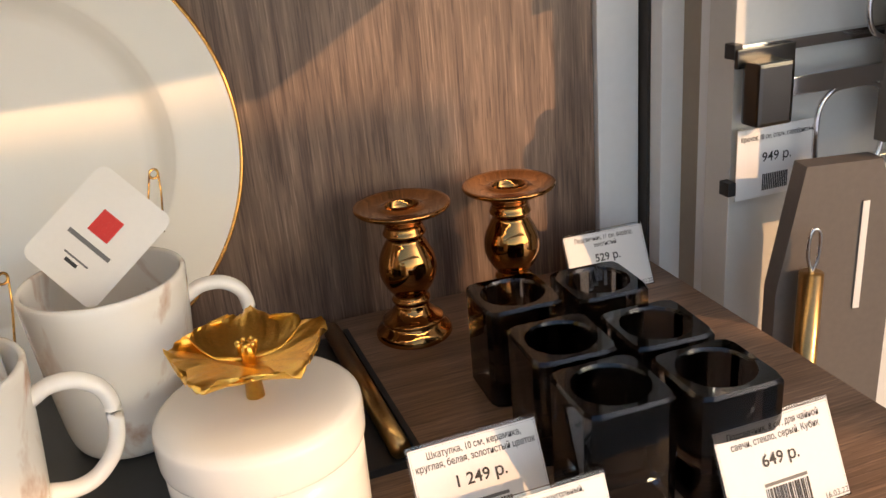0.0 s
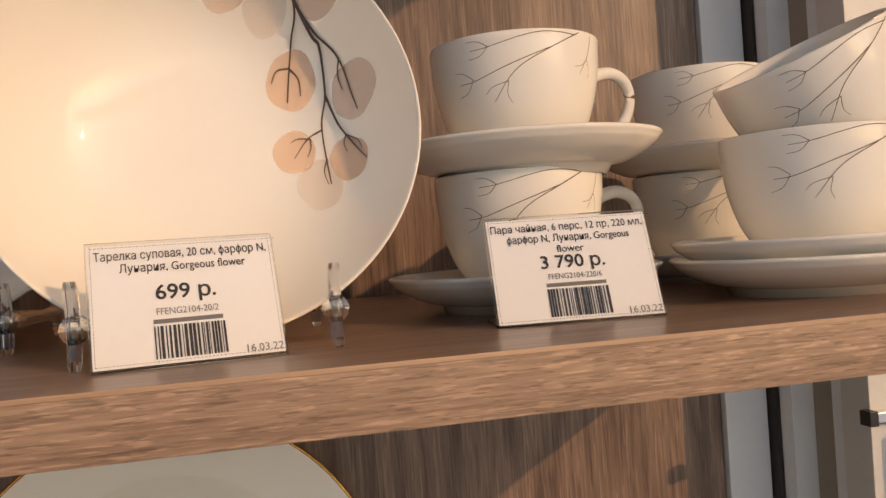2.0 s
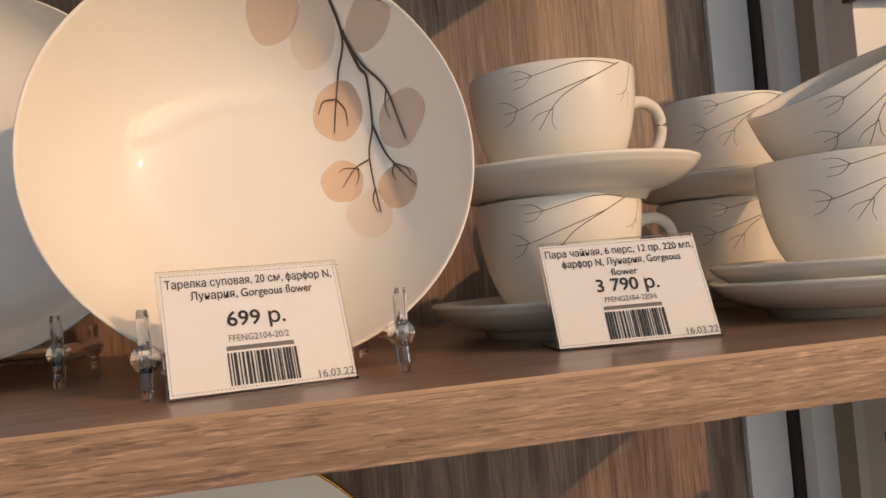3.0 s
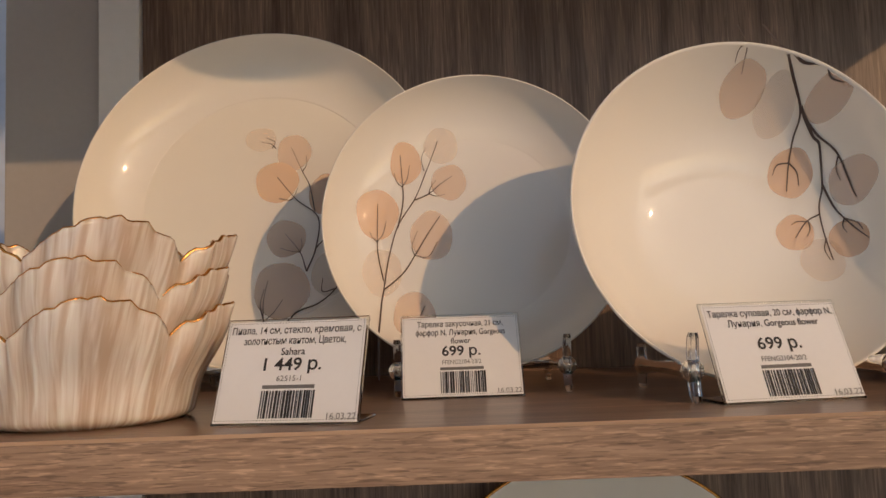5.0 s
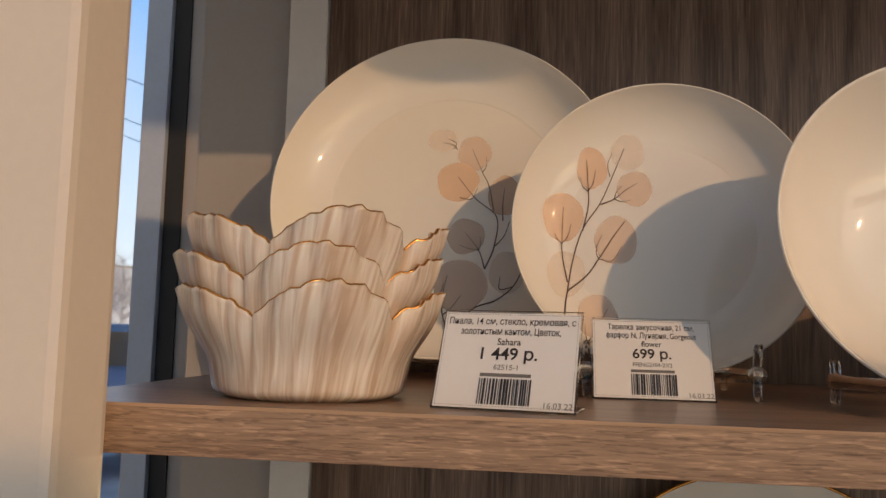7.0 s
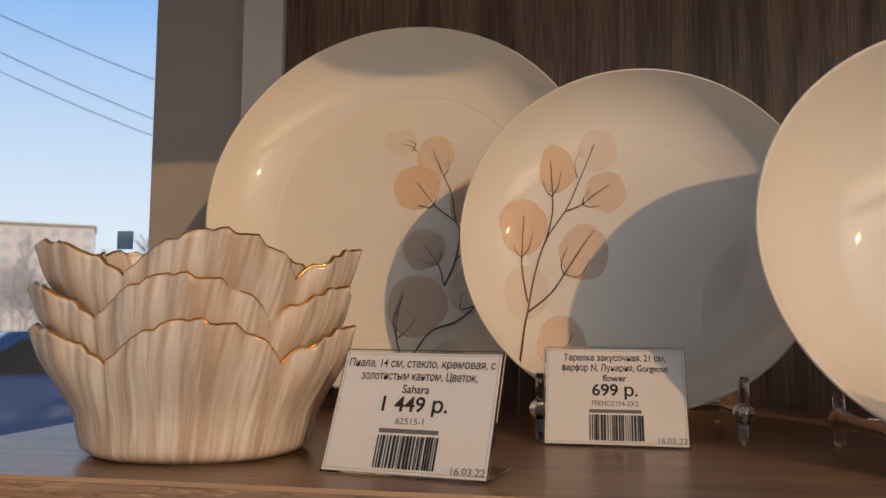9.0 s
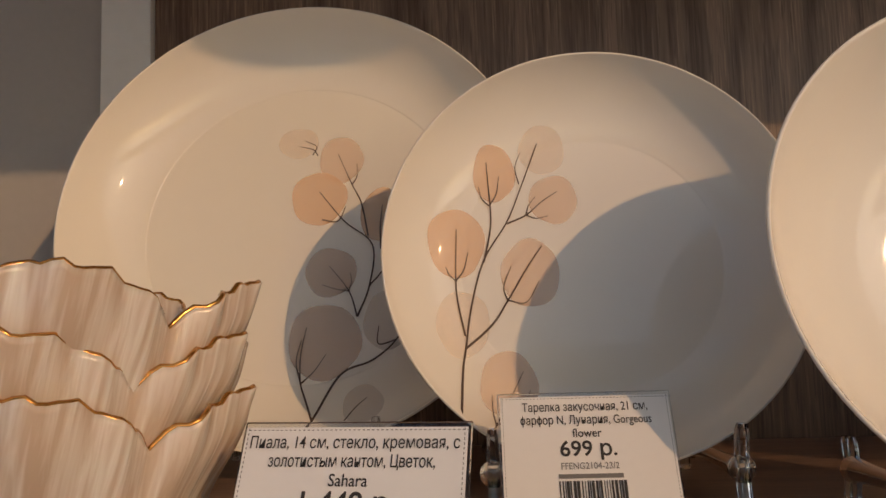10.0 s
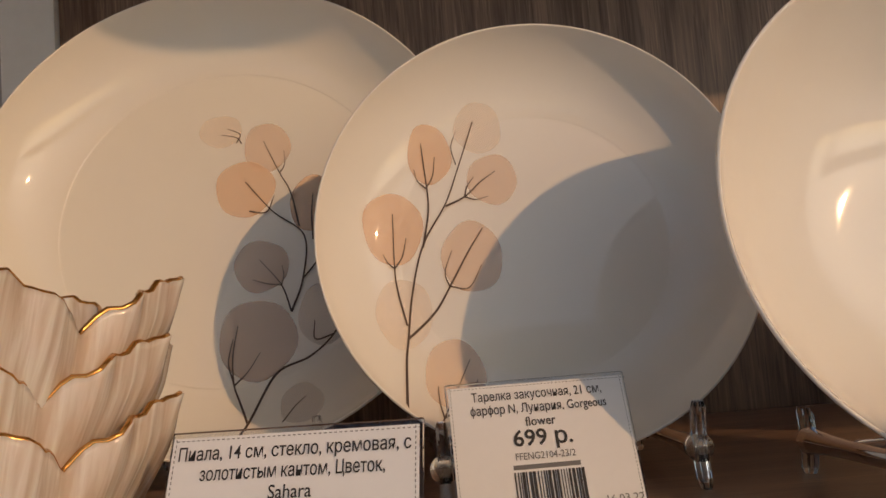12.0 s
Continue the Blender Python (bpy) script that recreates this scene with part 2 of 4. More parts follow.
def smooth_line(pts, n=6):
    """Catmull-Rom through the points."""
    pts = [Vector(p) for p in pts]
    q = [2 * pts[0] - pts[1], *pts, 2 * pts[-1] - pts[-2]]
    out = []
    for a, b, c, d in zip(q, q[1:], q[2:], q[3:]):
        for i in range(n):
            t = i / n
            out.append(0.5 * ((2 * b) + (c - a) * t + (2 * a - 5 * b + 4 * c - d) * t * t + (3 * b - a - 3 * c + d) * t ** 3))
    return out + [pts[-1]]


def tube(pts, rad, sides=10, closed=False, flat=1.0, up=(0, 0, 1)):
    pts = [Vector(p) for p in pts]
    rows = []
    for i, p in enumerate(pts):
        a = pts[i - 1] if i or closed else pts[0]
        b = pts[(i + 1) % len(pts)] if closed or i + 1 < len(pts) else pts[-1]
        d = (b - a).normalized()
        s = d.cross(Vector(up))
        s = s.normalized() if s.length > 1e-4 else Vector((1, 0, 0))
        u = s.cross(d)
        r = rad(i / max(1, len(pts) - 1)) if callable(rad) else rad
        rows.append([p + s * (r * math.cos(2 * math.pi * k / sides)) + u * (r * flat * math.sin(2 * math.pi * k / sides)) for k in range(sides)])
    if closed:
        rows.append(rows[0])
        bm = grid(rows)
        bmesh.ops.remove_doubles(bm, verts=bm.verts[:], dist=1e-6)
        return bm
    return grid(rows, True, True, True)


def words(body, size, align="CENTER", bold=0.0):
    """Lettering in the built-in font, as a flat mesh in its own xy plane."""
    cu = bpy.data.curves.new("lettering", "FONT")
    cu.body, cu.size, cu.align_x, cu.offset = body, size, align, bold
    cu.resolution_u = 3
    ob = bpy.data.objects.new("lettering", cu)
    scene.collection.objects.link(ob)
    me = bpy.data.meshes.new_from_object(ob.evaluated_get(bpy.context.evaluated_depsgraph_get()))
    bpy.data.objects.remove(ob)
    bpy.data.curves.remove(cu)
    bm = bmesh.new()
    bm.from_mesh(me)
    bpy.data.meshes.remove(me)
    return bm


def fit_words(body, height, width, align="CENTER", bold=0.0):
    """Lettering of a given type size, squeezed to at most a given width."""
    bm = words(body.replace("ф", "о"), height, align, bold)
    if "ф" in body:
        def span(text):
            b = words(text, height, "LEFT", bold)
            xs = [v.co.x for v in b.verts]
            b.free()
            return min(xs), max(xs)
        ring = span("о")
        whole = span(body.replace("ф", "о"))
        shift = min(v.co.x for v in bm.verts) - whole[0]
        for i, ch in enumerate(body):
            if ch == "ф":
                mid = span(body[:i + 1].replace("ф", "о"))[1] - (ring[1] - ring[0]) / 2 + shift
                box(mid - height * 0.045, mid + height * 0.045, -height * 0.20, height * 0.72, -0.00001, 0.0, 0, bm)
    xs = [v.co.x for v in bm.verts]
    if xs and max(xs) - min(xs) > width:
        k = width / (max(xs) - min(xs))
        for v in bm.verts:
            v.co.x *= k
    return bm


# ---- the room ----
SHELF_Z, LOW_Z, HIGH_Z = 1.300, 0.900, 1.721
THICK = 0.0225
BACK_Y = 0.38
LEFT_X, RIGHT_X = -0.42, 0.477


def build_room():
    structure("floor", box(-3.2, 2.6, -1.75, 1.95, -0.1, 0), FLOOR, "pale grey polished shop floor tiles", "floor")
    structure("ceiling", box(-3.2, 2.6, -1.75, 1.95, 3.75, 3.85), WALL, "plain white painted shop ceiling", "ceiling")
    structure("wall_west", box(-3.3, -3.2, -1.75, 1.95, 0, 3.75), WALL, "plain off-white painted wall", "wall")
    structure("wall_east", box(2.6, 2.7, -1.75, 1.95, 0, 3.75), WALL, "plain off-white painted wall", "wall")
    # north wall: glazed to the west of the display unit
    bm = box(-1.17, 2.6, 1.8, 1.9, 0, 3.75)
    box(-3.2, -1.17, 1.8, 1.9, 0, 0.55, 0, bm)
    box(-3.2, -1.17, 1.8, 1.9, 3.0, 3.75, 0, bm)
    structure("wall_north", bm, GREY_PANEL, "grey wall beside a tall shop window", "wall")
    # south wall: a shop front, open to the sun between sill and lintel
    bm = box(-3.2, 2.6, -1.75, -1.65, 0, 0.45)
    box(-3.2, 2.6, -1.75, -1.65, 3.62, 3.75, 0, bm)
    structure("wall_south", bm, WALL, "low sill wall under the shop front glazing", "wall")
    # unseen bar and post, added to throw a band of shade on the lower shelf
    front = thing("window_2", pose(0, 0, 0), "unseen open shop front with an added bar shading the lower shelf", "window")
    tagged(front, kind="structure")
    part("shade_bar", box(-3.2, 1.93, -1.74, -1.66, 1.903, 2.090, 0.004), FRAME_BLUE, front, "", False)
    part("shade_post", box(1.93, 1.99, -1.74, -1.66, 0.45, 2.090, 0.004), FRAME_BLUE, front, "", False)
    # the tall window to the north west
    win = thing("window_1", pose(0, 0, 0), "tall shop window with a blue-grey frame", "window")
    tagged(win, kind="structure")
    part("frame", box(-1.285, -1.215, 1.77, 1.85, 0.55, 3.0, 0.004), FRAME_BLUE, win, "", False)
    part("gasket", box(-1.215, -1.168, 1.79, 1.85, 0.55, 3.0), GASKET, win, "black rubber seal", False)
    part("frame", box(-3.2, -1.285, 1.77, 1.85, 0.55, 0.62, 0.004), FRAME_BLUE, win, "", False)
    part("frame", box(-2.62, -2.55, 1.77, 1.85, 0.62, 2.94, 0.004), FRAME_BLUE, win, "", False)
    part("frame", box(-3.2, -1.285, 1.77, 1.85, 2.94, 3.0, 0.004), FRAME_BLUE, win, "", False)
    pane = part("pane", box(-2.55, -1.285, 1.805, 1.811, 0.62, 2.94), ACRYLIC, win, "clear glass pane", False)
    pane.visible_shadow = False
    part("sticker", box(-1.405, -1.358, 1.8035, 1.8045, 1.555, 1.605), STICKER, pane, "small blue sticker", False)
    # grey column face beside the unit
    structure("column", box(-0.515, -0.42, 0.400, 0.56, 0, 3.75, 0.002), GREY_PANEL, "smooth grey painted column beside the shelves", "column")


build_room()


# ---- outside the window ----
def glowing(name, low, high, z0, z1, strength):
    m = bpy.data.materials.new(name)
    m.use_nodes = True
    n, l = m.node_tree.nodes, m.node_tree.links
    n.remove(n["Principled BSDF"])
    em = n.new("ShaderNodeEmission")
    em.inputs["Strength"].default_value = strength
    co, sp, mr, rp = n.new("ShaderNodeTexCoord"), n.new("ShaderNodeSeparateXYZ"), n.new("ShaderNodeMapRange"), n.new("ShaderNodeValToRGB")
    l.new(co.outputs["Object"], sp.inputs[0])
    mr.inputs["From Min"].default_value, mr.inputs["From Max"].default_value = z0, z1
    l.new(sp.outputs["Z"], mr.inputs[0])
    rp.color_ramp.elements[0].color, rp.color_ramp.elements[1].color = (*low, 1), (*high, 1)
    l.new(mr.outputs[0], rp.inputs[0])
    l.new(rp.outputs[0], em.inputs["Color"])
    l.new(em.outputs[0], n["Material Output"].inputs["Surface"])
    return m


AZ = radians(32)


def outside(dist, side, z):
    """A place outdoors: metres along the view through the window, metres to its right, height."""
    return Vector((-math.sin(AZ) * dist + math.cos(AZ) * side, math.cos(AZ) * dist + math.sin(AZ) * side, z))


def build_outside():
    snow = vary(material("trodden_snow", (0.84, 0.88, 0.93), 0.8), 0.3, 0.25, 0.2, fine=3)
    structure("ground", box(-400, 400, -400, 400, -0.4, -0.15), snow, "trodden grey snow on a car park", "ground")
    sky_card = glowing("pale_sky", (0.92, 0.98, 1.0), (0.20, 0.48, 0.95), 8.0, 140.0, 2.0)
    bd = structure("backdrop", box(-230, 230, 0, 1, -5, 190), sky_card, "pale blue clear winter sky", "sky")
    bd.matrix_world = Matrix.Translation(outside(330, 0, 0)) @ Matrix.Rotation(AZ, 4, "Z")
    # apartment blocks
    # distance haze is mixed into these pale blue wall and window colours
    haze_tones = ((0.70, 0.78, 0.88), (0.80, 0.80, 0.84), (0.76, 0.82, 0.90), (0.78, 0.82, 0.88))
    for k, (dist, side, wid, hgt) in enumerate(((210, -34, 16, 23), (190, -12, 18, 21), (230, 8, 22, 15), (250, 34, 20, 18))):
        b = thing("apartment_building", Matrix.Translation(outside(dist, side, -0.15)) @ Matrix.Rotation(AZ, 4, "Z"), "apartment block far across the car park with haze painted into its colour", "building", "far apartment blocks")
        wm = vary(material("hazed_wall", haze_tones[k], 0.8), 0.4, 0.08, 0, fine=2)
        gm = material("hazed_window", (0.58, 0.67, 0.78), 0.2)
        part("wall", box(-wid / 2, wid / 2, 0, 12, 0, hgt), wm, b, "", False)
        part("roof", box(-wid / 2 - 0.3, wid / 2 + 0.3, -0.3, 12.3, hgt, hgt + 0.6), BEIGE, b, "", False)
        pane_me = None
        for fl in range(int(hgt // 3)):
            for cidx in range(int(wid // 3)):
                x = -wid / 2 + 1.6 + cidx * 3
                if pane_me is None:
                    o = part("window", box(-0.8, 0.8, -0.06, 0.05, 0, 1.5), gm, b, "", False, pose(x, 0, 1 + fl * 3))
                    pane_me = o.data
                else:
                    o = new("window", pane_me)
                    o.parent = b
                    o.matrix_basis = pose(x, 0, 1 + fl * 3)
    # bare winter trees as one far wood
    rt = random.Random(11)
    verts, faces = [], []

    def stick(a, d, r):
        s = d.cross(Vector((0.3, 0.2, 0.9))).normalized()
        u = s.cross(d).normalized()
        i0 = len(verts)
        for p, q in ((a, r), (a + d, r * 0.35)):
            for kk in range(3):
                an = 2.094 * kk
                verts.append(p + s * (q * math.cos(an)) + u * (q * math.sin(an)))
        for kk in range(3):
            faces.append((i0 + kk, i0 + (kk + 1) % 3, i0 + 3 + (kk + 1) % 3, i0 + 3 + kk))

    for i in range(90):
        base = outside(rt.uniform(70, 130), rt.uniform(-45, 45), -0.15)
        h = rt.uniform(5.5, 9.5)
        stick(base, Vector((rt.uniform(-.4, .4), rt.uniform(-.4, .4), h)), 0.13)
        for j in range(46):
            f = rt.uniform(0.25, 0.95)
            a = rt.uniform(0, 6.283)
            ln = (1.15 - f) * h * rt.uniform(0.25, 0.5)
            st = base + Vector((0, 0, h * f))
            d = Vector((math.cos(a) * ln, math.sin(a) * ln, ln * rt.uniform(0.5, 1.2)))
            stick(st, d, 0.05)
            for q in range(2):
                stick(st + d * rt.uniform(0.4, 0.9), Vector((rt.uniform(-1, 1), rt.uniform(-1, 1), rt.uniform(0.2, 1.1))) * ln * 0.45, 0.03)
    me = bpy.data.meshes.new("far_woods")
    me.from_pydata([tuple(v) for v in verts], [], faces)
    # bark paled to blue-grey so its colour carries the haze
    me.materials.append(vary(material("hazed_bark", (0.50, 0.51, 0.55), 0.9), 0.5, 0.2, 0, fine=4))
    tagged(new("far_woods", me), "bare winter trees in a row, greyed by painted haze", "trees", "", "stuff")
    # overhead cables
    for k, (zl, zr) in enumerate(((8.1, 6.3), (7.45, 5.45), (7.15, 5.2))):
        pts = [outside(20 + 0.6 * k, -3 + 6 * i / 16, zl + (zr - zl) * i / 16 - 0.12 * math.sin(math.pi * i / 16)) for i in range(-16, 33)]
        c = part("overhead_cable", tube(pts, 0.011, 6), GASKET)
        tagged(c, "thin dark overhead cable against the sky", "cable", "overhead cables")
    for side, hgt in ((-9.0, 10.4), (9.0, 6.6)):
        pole = thing("utility_pole", Matrix.Translation(outside(20.6, side, -0.15)) @ Matrix.Rotation(AZ, 4, "Z"), "grey concrete utility pole carrying cables", "pole", "utility poles")
        part("shaft", lathe([(0.13, 0), (0.09, hgt)], 12, True, True), BEIGE, pole)
        for q in (hgt - 0.3, hgt - 0.9, hgt - 1.5, hgt - 2.1):
            part("crossarm", box(-0.05, 0.05, -0.9, 0.9, q, q + 0.1), BEIGE, pole, "", False)
    # parked cars
    def car(dist, side, turn, paint, label):
        t = thing("parked_car", Matrix.Translation(outside(dist, side, -0.15)) @ Matrix.Rotation(AZ + radians(turn), 4, "Z"), label, "car", "parked cars")
        pm = vary(material("car_paint", paint, 0.25, 0.0, Coat_Weight=0.8), 2, 0.04, 0, fine=30)
        prof = [(-2.1, 0.45), (-2.12, 0.75), (-1.95, 0.92), (-1.1, 1.02), (-0.55, 1.42), (0.95, 1.46), (1.75, 1.05), (2.08, 0.95), (2.12, 0.5), (1.9, 0.28), (-1.9, 0.28)]
        rows = []
        for yy, sc in ((-0.86, 0.94), (-0.80, 1.0), (0.80, 1.0), (0.86, 0.94)):
            rows.append([(x * (0.99 if sc < 1 else 1), yy * (0.84 if z > 1.1 else 1), 0.28 + (z - 0.28) * sc) for x, z in prof])
        bm = grid(rows, True, True, True)
        bmesh.ops.recalc_face_normals(bm, faces=bm.faces[:])
        part("body", bm, pm, t)
        for sy in (-1, 1):
            wb = bmesh.new()
            f = wb.faces.new([wb.verts.new((x, sy * (0.755 if z > 1.2 else 0.835), z)) for x, z in ((-0.95, 1.06), (-0.5, 1.36), (0.85, 1.39), (1.4, 1.08))])
            ex = bmesh.ops.extrude_face_region(wb, geom=[f])
            bmesh.ops.translate(wb, verts=[v for v in ex["geom"] if isinstance(v, bmesh.types.BMVert)], vec=(0, sy * 0.03, 0))
            bmesh.ops.recalc_face_normals(wb, faces=wb.faces[:])
            part("window", wb, GASKET, t, "dark side window", False)
            for wx in (-1.35, 1.35):
                wh = part("wheel", lathe([(0.02, -0.1), (0.30, -0.1), (0.32, -0.06), (0.32, 0.06), (0.30, 0.1), (0.02, 0.1)], 24, True, True), GASKET, t, "", True, pose(wx, sy * 0.78, 0.32, 90))
                part("rim", lathe([(0.02, -0.108), (0.19, -0.108), (0.20, -0.09), (0.20, 0.09), (0.19, 0.108), (0.02, 0.108)], 20, True, True), CHROME, wh)
        return t

    car(9.0, -0.6, 12, (0.05, 0.16, 0.42), "blue parked car on the snowy car park")
    car(14.5, -0.3, 6, (0.55, 0.58, 0.62), "silver parked car on the snowy car park")
    car(15.0, 4.3, 4, (0.30, 0.36, 0.45), "grey-blue parked car on the snowy car park")


build_outside()


# ---- the display unit ----
def build_unit():
    unit = thing("display_shelving", pose(0, 0, 0), "oak laminate shelving with white uprights in a shop", "shelving")
    part("back_panel", box(-0.383, 0.438, BACK_Y, BACK_Y + 0.012, 0.1, 2.3), WOOD_BACK, unit, "dark oak laminate back panel", False)
    for x0, x1 in ((LEFT_X, -0.384), (0.439, 0.478)):
        part("upright", box(x0, x1, BACK_Y - 0.006, BACK_Y + 0.03, 0.0, 2.35, 0.0015), WHITE_METAL, unit, "white enamelled upright", False)
    for z in (LOW_Z, SHELF_Z, HIGH_Z):
        sh = part("shelf", box(LEFT_X, RIGHT_X, 0.0016, BACK_Y - 0.008, z - THICK, z), WOOD_SHELF, unit, "thick oak laminate shelf", False)
        part("edge_band", box(LEFT_X, RIGHT_X, 0.0, 0.0015, z - THICK, z - 0.0014, 0.0004), WOOD_EDGE, sh, "flecked oak edge band", False)
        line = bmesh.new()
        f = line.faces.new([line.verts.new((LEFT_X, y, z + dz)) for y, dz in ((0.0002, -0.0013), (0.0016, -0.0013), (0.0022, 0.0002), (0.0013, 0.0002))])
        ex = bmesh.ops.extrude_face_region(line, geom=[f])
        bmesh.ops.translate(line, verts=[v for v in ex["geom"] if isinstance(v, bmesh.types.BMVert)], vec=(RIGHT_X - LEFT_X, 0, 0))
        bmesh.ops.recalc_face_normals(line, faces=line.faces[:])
        part("edge_line", line, WOOD_LINE, sh, "pale chamfered front edge", False)
        if z == SHELF_Z:
            part("led_strip", box(LEFT_X + 0.01, RIGHT_X - 0.01, 0.010, 0.018, z - THICK - 0.0013, z - THICK - 0.0002), LED, sh, "warm white light strip", False)
    return unit


build_unit()

# tall white panel in front of the shelf's end
structure("partition", box(-0.95, -0.3690, -0.050, -0.008, 0, 2.4, 0.005), CREAM_PANEL, "cream white laminate partition panel with rounded edge", "partition")


def build_neighbour():
    nb = thing("wall_display", pose(0, 0, 0), "white display wall with metal rails beside the shelving", "display wall")
    part("panel", box(0.4940, 1.6, 0.268, 0.2995, 0.0, 2.4, 0.001), WHITE_PANEL, nb, "", False)
    part("edge_strip", box(0.5005, 1.6, 0.300, 0.3195, 0.0, 2.4, 0.001), WHITE_METAL, nb, "", False)
    part("edge_strip", box(0.5020, 1.6, 0.320, 0.3445, 0.0, 2.4), BEIGE, nb, "beige core strip", False)
    part("edge_strip", box(0.482, 1.6, 0.345, 0.362, 0.0, 2.4, 0.001), WHITE_METAL, nb, "", False)
    # solid sheet; the shade of the gap is put into its near-black colour
    part("backing", box(0.4795, 1.6, 0.3625, 0.42, 0.0, 2.4), GAP_SHADE, nb, "near-black sheet painted as the shaded gap between the units", False)
    for z in (0.991, 1.095, 1.189, 1.289, 1.40, 1.52):
        part("rail", box(0.486, 1.6, 0.258, 0.2678, z - 0.004, z + 0.004, 0.0008), CHROME, nb, "dark metal rail", False)
        part("end_cap", box(0.485, 0.492, 0.2565, 0.268, z - 0.0055, z + 0.0055, 0.0008), BLACK_CARD, nb, "black plastic end cap", False)
    return nb


build_neighbour()


# ---- price tags ----
def price_tag(m, wide, high, lines, price, code="", maker=True, date=True, label="", back_tilt=26):
    """A clear acrylic stand with a printed card; its front foot runs along local x."""
    t = thing("price_tag", m, label, "price tag", "price tags")
    lean = pose(0, 0, 0, 90 - back_tilt)
    # bent acrylic: a leaning sheet and a short foot behind it
    bm = bmesh.new()
    s = box(0, wide, 0, high + 0.002, -0.0016, -0.0004, 0.0003, None, 1)
    bm = join(bm, s, lean)
    s = box(0, wide, 0.0, 0.030, 0.0, 0.0012, 0.0003, None, 1)
    bm = join(bm, s)
    hold = part("holder", bm, ACRYLIC, t, "clear acrylic holder", False)
    hold.visible_shadow = False
    card = part("card", box(0.001, wide - 0.001, 0.001, high, 0.0, 0.0003), PAPER, t, "white printed card", False, lean)
    cx, k = wide / 2, wide / 0.07
    for n, ln in enumerate(lines):
        part("lettering", fit_words(ln, high * 0.100, wide * min(0.93, 0.0276 * len(ln)), bold=0.00003), INK, card, "", False, pose(cx, high * (0.875 - 0.108 * n), 0.0006))
    part("lettering", fit_words(price, high * 0.172, wide * 0.9, bold=0.00014), INK, card, "bold price", False, pose(cx, high * (0.530 if len(lines) < 3 else 0.510), 0.0006))
    if code:
        part("lettering", fit_words(code, high * 0.075, wide * 0.32), GREY_INK, card, "", False, pose(cx, high * 0.405, 0.0006))
    if maker:
        part("print_bar", box(cx - 0.0125 * k, cx + 0.0125 * k, high * 0.335, high * 0.368, 0.0004, 0.0006), GREY_INK, card, "", False)
    bars = bmesh.new()
    rnd = random.Random(len(lines[0]))
    x = cx - 0.0125 * k
    while x < cx + 0.0125 * k:
        w = rnd.choice((0.0003, 0.0005, 0.0008, 0.0011)) * k
        box(x, x + w, high * 0.06, high * 0.315, 0.0004, 0.0006, 0, bars)
        x += w + rnd.choice((0.0003, 0.0005, 0.0007)) * k
    tagged(part("barcode", bars, INK, card, "black printed barcode", False), kind="stuff")
    if date:
        part("lettering", fit_words("16.03.22", 0.0042 * k, wide * 0.2, "RIGHT"), GREY_INK, card, "", False, pose(wide - 0.0015, 0.0022, 0.0006))
    # dotted cutting line round the card
    dots = bmesh.new()
    nx, ny = int(wide / 0.0014), int(high / 0.0014)
    for i in range(nx):
        for yy in (0.0020, high - 0.0010):
            box(0.002 + i * 0.0014, 0.0027 + i * 0.0014, yy, yy + 0.00022, 0.0004, 0.0005, 0, dots)
    for i in range(ny - 1):
        for xx in (0.0018, wide - 0.0020):
            box(xx, xx + 0.00022, 0.002 + i * 0.0014, 0.0027 + i * 0.0014, 0.0004, 0.0005, 0, dots)
    tagged(part("cutting_line", dots, GREY_INK, card, "dotted cutting line", False), kind="stuff")
    return t


def between(a, b):
    """The pose of a tag whose front foot goes from a to b, with its width."""
    a, b = Vector(a), Vector(b)
    d = b - a
    return Matrix.Translation(a) @ Matrix.Rotation(math.atan2(d.y, d.x), 4, "Z"), d.length


def place_tag(a, b, *args, **kw):
    m, w = between(a, b)
    return price_tag(m, w, w * kw.pop("ratio", 0.70), *args, **kw)


Z = SHELF_Z + 0.0002
place_tag((-0.2305, 0.034, Z), (-0.1625, 0.0225, Z), ("Пиала, 14 см, стекло, кремовая, с", "золотистым кантом, Цветок,", "Sahara"), "1 449 р.", "62515-1",
          ratio=0.735, label="white price card for cream bowls in an acrylic stand")
place_tag((-0.1502, 0.131, Z), (-0.0805, 0.132, Z), ("Тарелка закусочная, 21 см,", "фарфор N, Лунария, Gorgeous", "flower"), "699 р.", "FFENG2104-23/2",
          ratio=0.725, label="white price card for a side plate in an acrylic stand")
place_tag((0.003, 0.044, Z), (0.073, 0.054, Z), ("Тарелка суповая, 20 см, фарфор N,", "Лунария, Gorgeous flower"), "699 р.", "FFENG2104-20/2",
          ratio=0.715, label="white price card for a soup plate in an acrylic stand")
place_tag((0.161, 0.071, Z), (0.235, 0.062, Z), ("Пара чайная, 6 перс, 12 пр, 220 мл,", "фарфор N, Лунария, Gorgeous", "flower"), "3 790 р.", "FFENG2104-220/6",
          ratio=0.68, label="white price card for tea pairs in an acrylic stand")


# ---- plates on the middle shelf ----
def profile_height(prof, r):
    for (r0, z0), (r1, z1) in zip(prof, prof[1:]):
        if r0 <= r <= r1:
            return z0 + (z1 - z0) * (r - r0) / max(1e-6, r1 - r0)
    return prof[-1][1]


